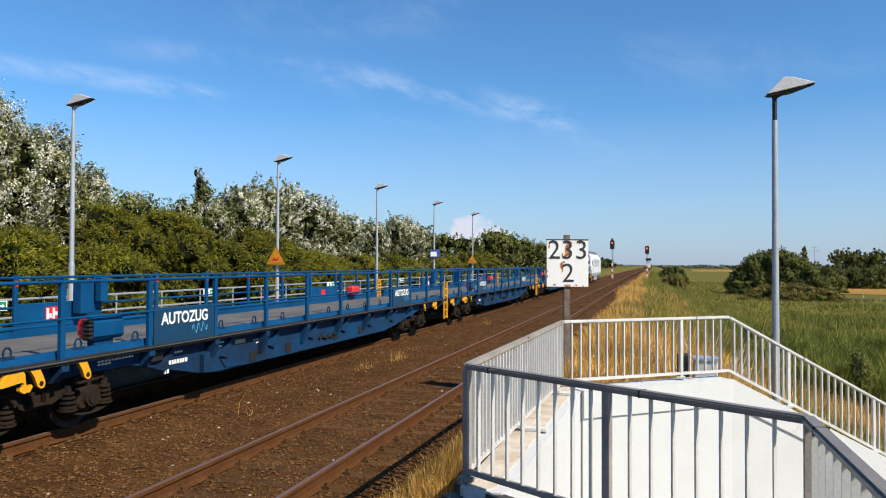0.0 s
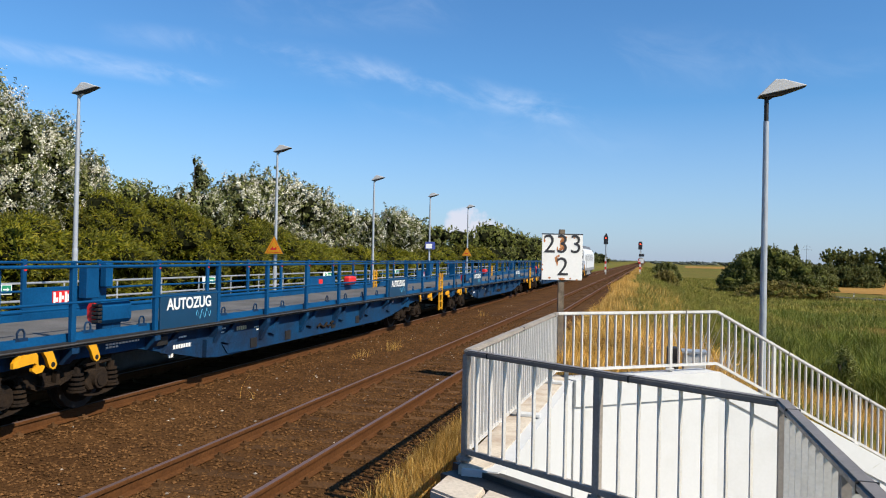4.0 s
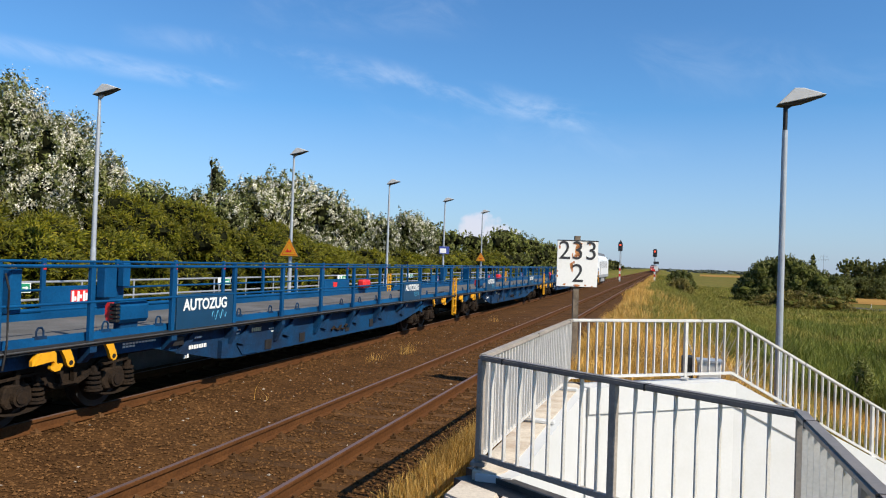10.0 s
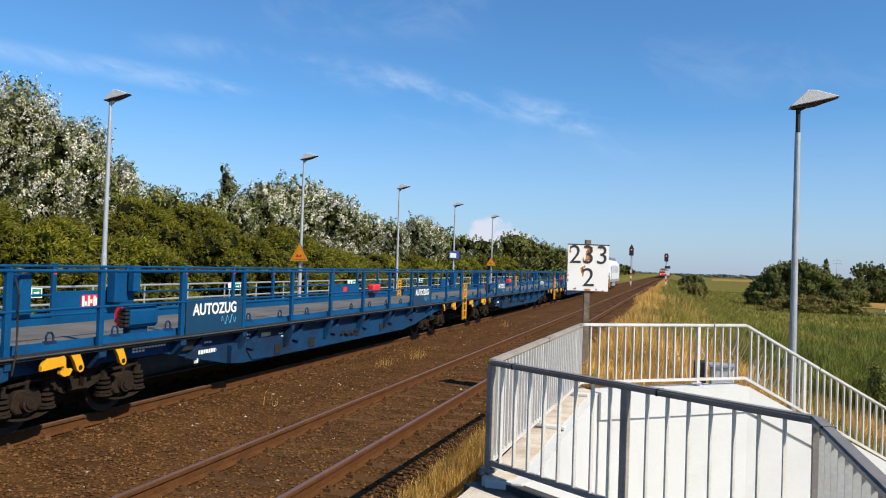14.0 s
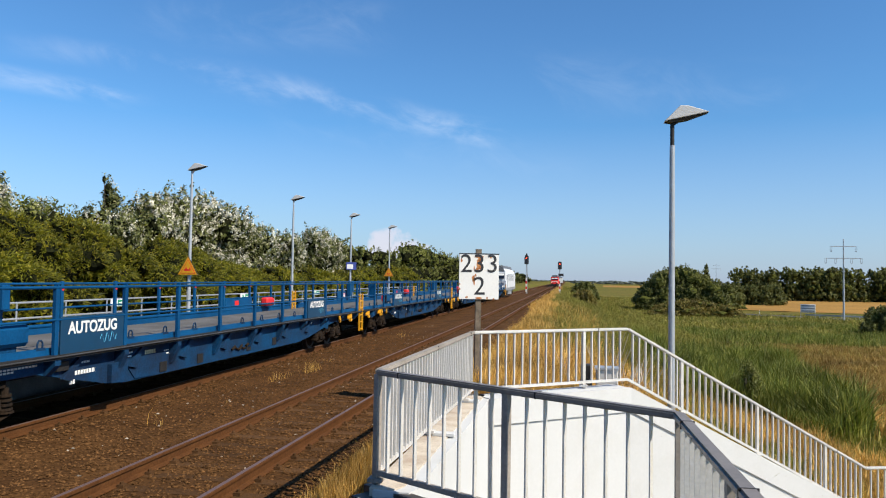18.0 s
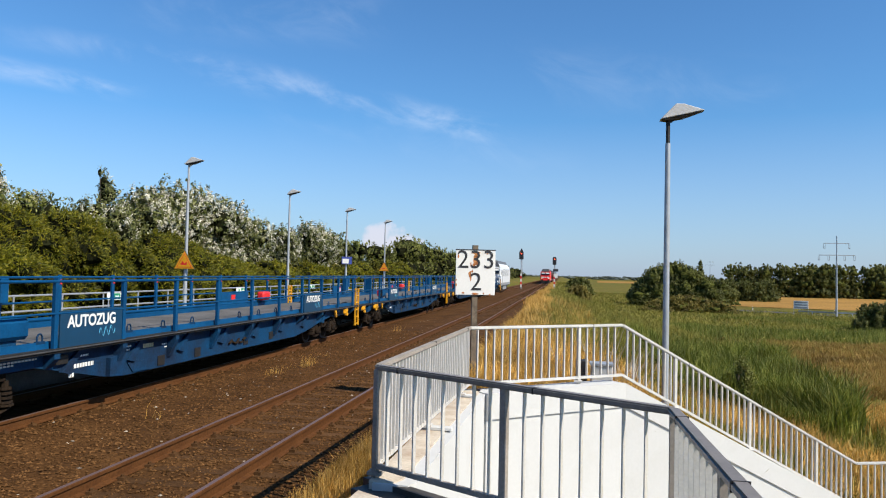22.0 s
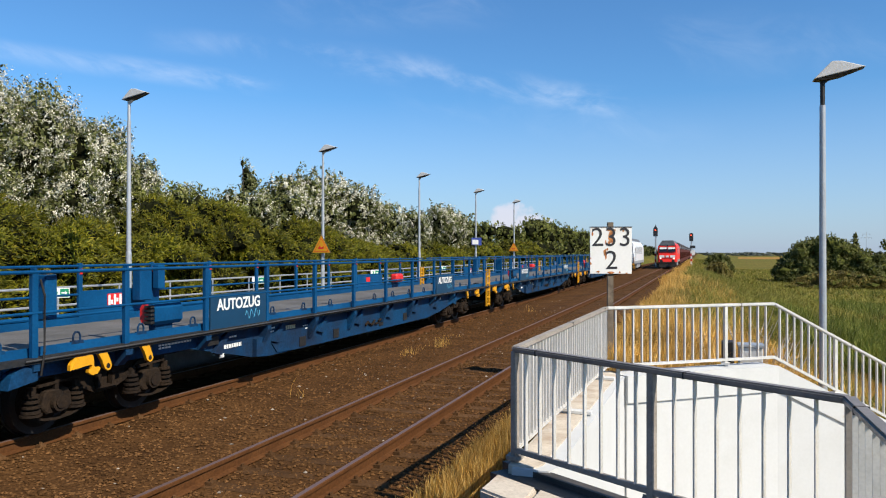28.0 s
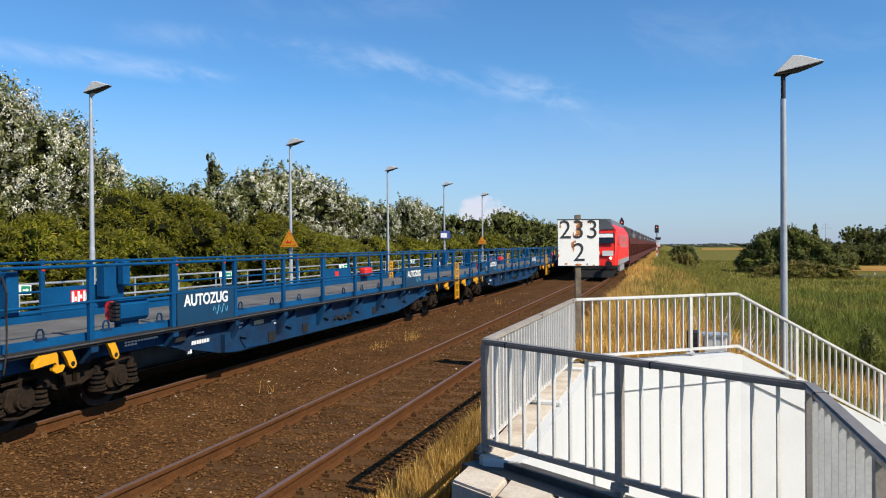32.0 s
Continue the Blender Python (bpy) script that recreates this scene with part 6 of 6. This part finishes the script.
# dry grass on the embankment shoulder
x, y = patchy(80000, (-2.7, 2.4), (13.0, 75), 2.4, 0.5, -1.3)
k = outside(x, y) & ~((x < -2.1) & (RNG.random(len(x)) < 0.5)) & (RNG.random(len(x)) < 1.0 - 0.9 * smoothstep(-1.7, -0.2, x) * smoothstep(22, 30, y))
x, y = x[k], y[k]
blades("dry_grass", x, y, RNG.uniform(0.45, 1.25, len(x)) * (1 - 0.5 * smoothstep(-1.6, -2.7, x)), 0.022 + 0.0006 * 20, G_DRY, 0.22, "tall straw-yellow dry grass on the embankment")
x, y = patchy(20000, (-2.6, -1.5), (60, 240), 1.6, 0.25, -0.4)
blades("dry_grass", x, y, RNG.uniform(0.5, 1.2, len(x)), 0.09, G_DRY, 0.2, "straw-yellow dry grass along the far track edge")
# green grass mixed in, field, reeds
x, y = patchy(46000, (-1.7, 4.5), (25, 120), 1.5, 0.3, -1.5)
blades("green_grass", x, y, RNG.uniform(0.4, 1.0, len(x)), 0.045, G_GREEN, 0.3, "tall rough green grass beside the track shoulder")
x, y = patchy(95000, (-1.9, 13), (15, 110), 1.7, 0.35, -1.3)
k = outside(x, y) & ((x > 2.2) | (y > 26) | (RNG.random(len(x)) < 0.25)) & ((y > 33) | (x < 5) | (RNG.random(len(x)) < 0.45))
x, y = x[k], y[k]
blades("green_grass", x, y, RNG.uniform(0.35, 0.9, len(x)), 0.04, G_GREEN, 0.3, "rough green grass on the embankment slope")
x, y = patchy(110000, (-1, 62), (60, 165), 1.2, 0.12, -1.3)
blades("green_grass", x, y, RNG.uniform(0.2, 0.65, len(x)), 0.14, G_GREEN, 0.7, "rough green marsh grass")
x, y = patchy(60000, (-1.8, 60), (110, 300), 1.2, 0.08, -1.2)
k = ~((y > 152) & (x > 27))
x, y = x[k], y[k]
blades("green_grass", x, y, RNG.uniform(0.3, 0.8, len(x)), 0.3, G_GREEN, 0.6, "rough green grass of the far marsh")
x, y = patchy(80000, (12, 46), (22, 84), 1.2, 0.10, -0.9)
blades("brown_grass", x, y, RNG.uniform(0.2, 0.55, len(x)), 0.08, G_BROWN, 0.6, "dry brown marsh grass")
x, y = patchy(84000, (4.6, 15.0), (27.0, 52), 1.25, 0.6, -1.2)
k = (y > 27.5 + 0.9 * np.sin(x * 1.1) + 0.8 * np.abs(x - 8.5)) & (x < 11.3 + 0.10 * (y - 28) + 0.7 * np.sin(y * 0.4))
x, y = x[k], y[k]
blades("reeds", x, y, RNG.uniform(0.9, 2.1, len(x)) * (0.8 + 0.25 * np.sin(x * 1.9 + y * 0.7)), 0.05, G_REED, 0.27, "tall dark green reeds in the ditch")
x, y = patchy(70000, (12.5, 34), (40, 70), 1.1, 0.16, -1.9)
k = x > 10.5 + 0.19 * (y - 31)
x, y = x[k], y[k]
blades("brown_grass", x, y, RNG.uniform(0.3, 0.7, len(x)), 0.08, G_BROWN, 0.6, "orange-brown dry grass in the marsh")
x, y = patchy(40000, (13, 46), (72, 130), 1.1, 0.10, -0.2)
blades("reeds", x, y, RNG.uniform(0.5, 1.1, len(x)), 0.09, G_REED, 0.4, "green reeds in the marsh")
x, y = patchy(46000, (3.0, 17), (17, 34), 1.1, 0.5, -0.8)
k = outside(x, y)
x, y = x[k], y[k]
blades("dry_grass", x, y, RNG.uniform(0.4, 1.0, len(x)), 0.03, G_DRY, 0.25, "tall straw-yellow dry grass below the stairs")
# weeds between the tracks
for (cx, cy, n, h) in ((-6.9, 17.8, 70, 0.5), (-6.7, 19.6, 120, 0.6), (-6.95, 18.8, 60, 0.28), (-6.8, 11.9, 7, 0.7), (-6.6, 14.3, 6, 0.5), (-6.9, 32, 40, 0.7), (-7.0, 22, 40, 0.3), (-3.0, 10.5, 25, 0.2), (-7.3, 26, 30, 0.25)):
    x, y = RNG.normal(cx, 0.10, n), RNG.normal(cy, 0.28 if n > 40 else 0.05, n)
    blades("dry_weed", x, y, RNG.uniform(0.25, 1.0, n) * h * 0.85, 0.007, G_DRY, 0.2, "dry yellow weed between the tracks", np.full(n, -0.28))


# dead twiggy bush behind the stairwell
tb = thing("dead_bush", "bare pale grey twigs of a dead bush", "bush", 1.25, 19.5, -1.3)
for k in range(26):
    a, e = RNG.uniform(0, 6.283), RNG.uniform(0.5, 1.3)
    L = RNG.uniform(1.5, 2.75)
    b = B()
    p0 = Vector((0.1 * math.cos(a), 0.1 * math.sin(a), 0))
    p1 = p0 + Vector((math.cos(a) * math.cos(e), math.sin(a) * math.cos(e), math.sin(e) * 1.15)) * L * 0.6
    p2 = p1 + Vector((math.cos(a + 0.6) * 0.35, math.sin(a + 0.6) * 0.35, 0.8)) * L * 0.4
    rod(b, p0, p1, 0.016, 5, 0.011)
    rod(b, p1, p2, 0.011, 5, 0.004)
    rod(b, p1, p1 + Vector((RNG.uniform(-0.4, 0.4), RNG.uniform(-0.4, 0.4), 0.45)), 0.009, 5, 0.004)
    part("twig", b, CONCRETE, tb)

# ---- far buildings ----
for (x, y, w, hh, m_) in ((160, 1150, 24, 6, WHITE), (230, 1250, 22, 6, mat("brick_far", (0.35, 0.16, 0.10), 0.8)), (195, 1200, 14, 5, WHITE)):
    th = thing("farm_building", "far low farm building with a pitched roof on the horizon", "house", x, y, -3.2, "far farms")
    b = B()
    box(b, -w / 2, w / 2, -5, 5, 0, hh * 0.55)
    part("walls", b, m_, th)
    b = B()
    prism(b, [(-5.5, hh * 0.55), (5.5, hh * 0.55), (0, hh)], "x", -w / 2 - 0.4, w / 2 + 0.4)
    part("roof", b, WAGONRED, th)

# ---- road traffic ----
C1 = car(CARPAINT[0], "black hatchback driving along the country road")
C2 = car(CARPAINT[0], "dark van driving along the country road", True)
C3 = car(CARPAINT[3], "dark estate car driving along the country road")


def motions():
    ts = [0.5 * k for k in range(65)]
    for th, off in TRAIN:
        walk(th, [(t, pose(-4.57, 53.0 + 16.6 * (32 - t) + off, 0)) for t in ts])
    mid = next(0.25 * k for k in range(2000) if along(0.25 * k)[0] < 39.5)
    for c, late in ((C1, 0.0), (C2, 1.4), (C3, 3.3)):
        rows = []
        for t in ts:
            x, y, a = along(min(max(mid - 12.3 * (t - 23 - late), 0.5), 1000))
            rows.append((t, pose(x + 1.6 * math.sin(a), y - 1.6 * math.cos(a), -3.92, 0, 0, math.degrees(a) + 180)))
        walk(c, rows)


motions()
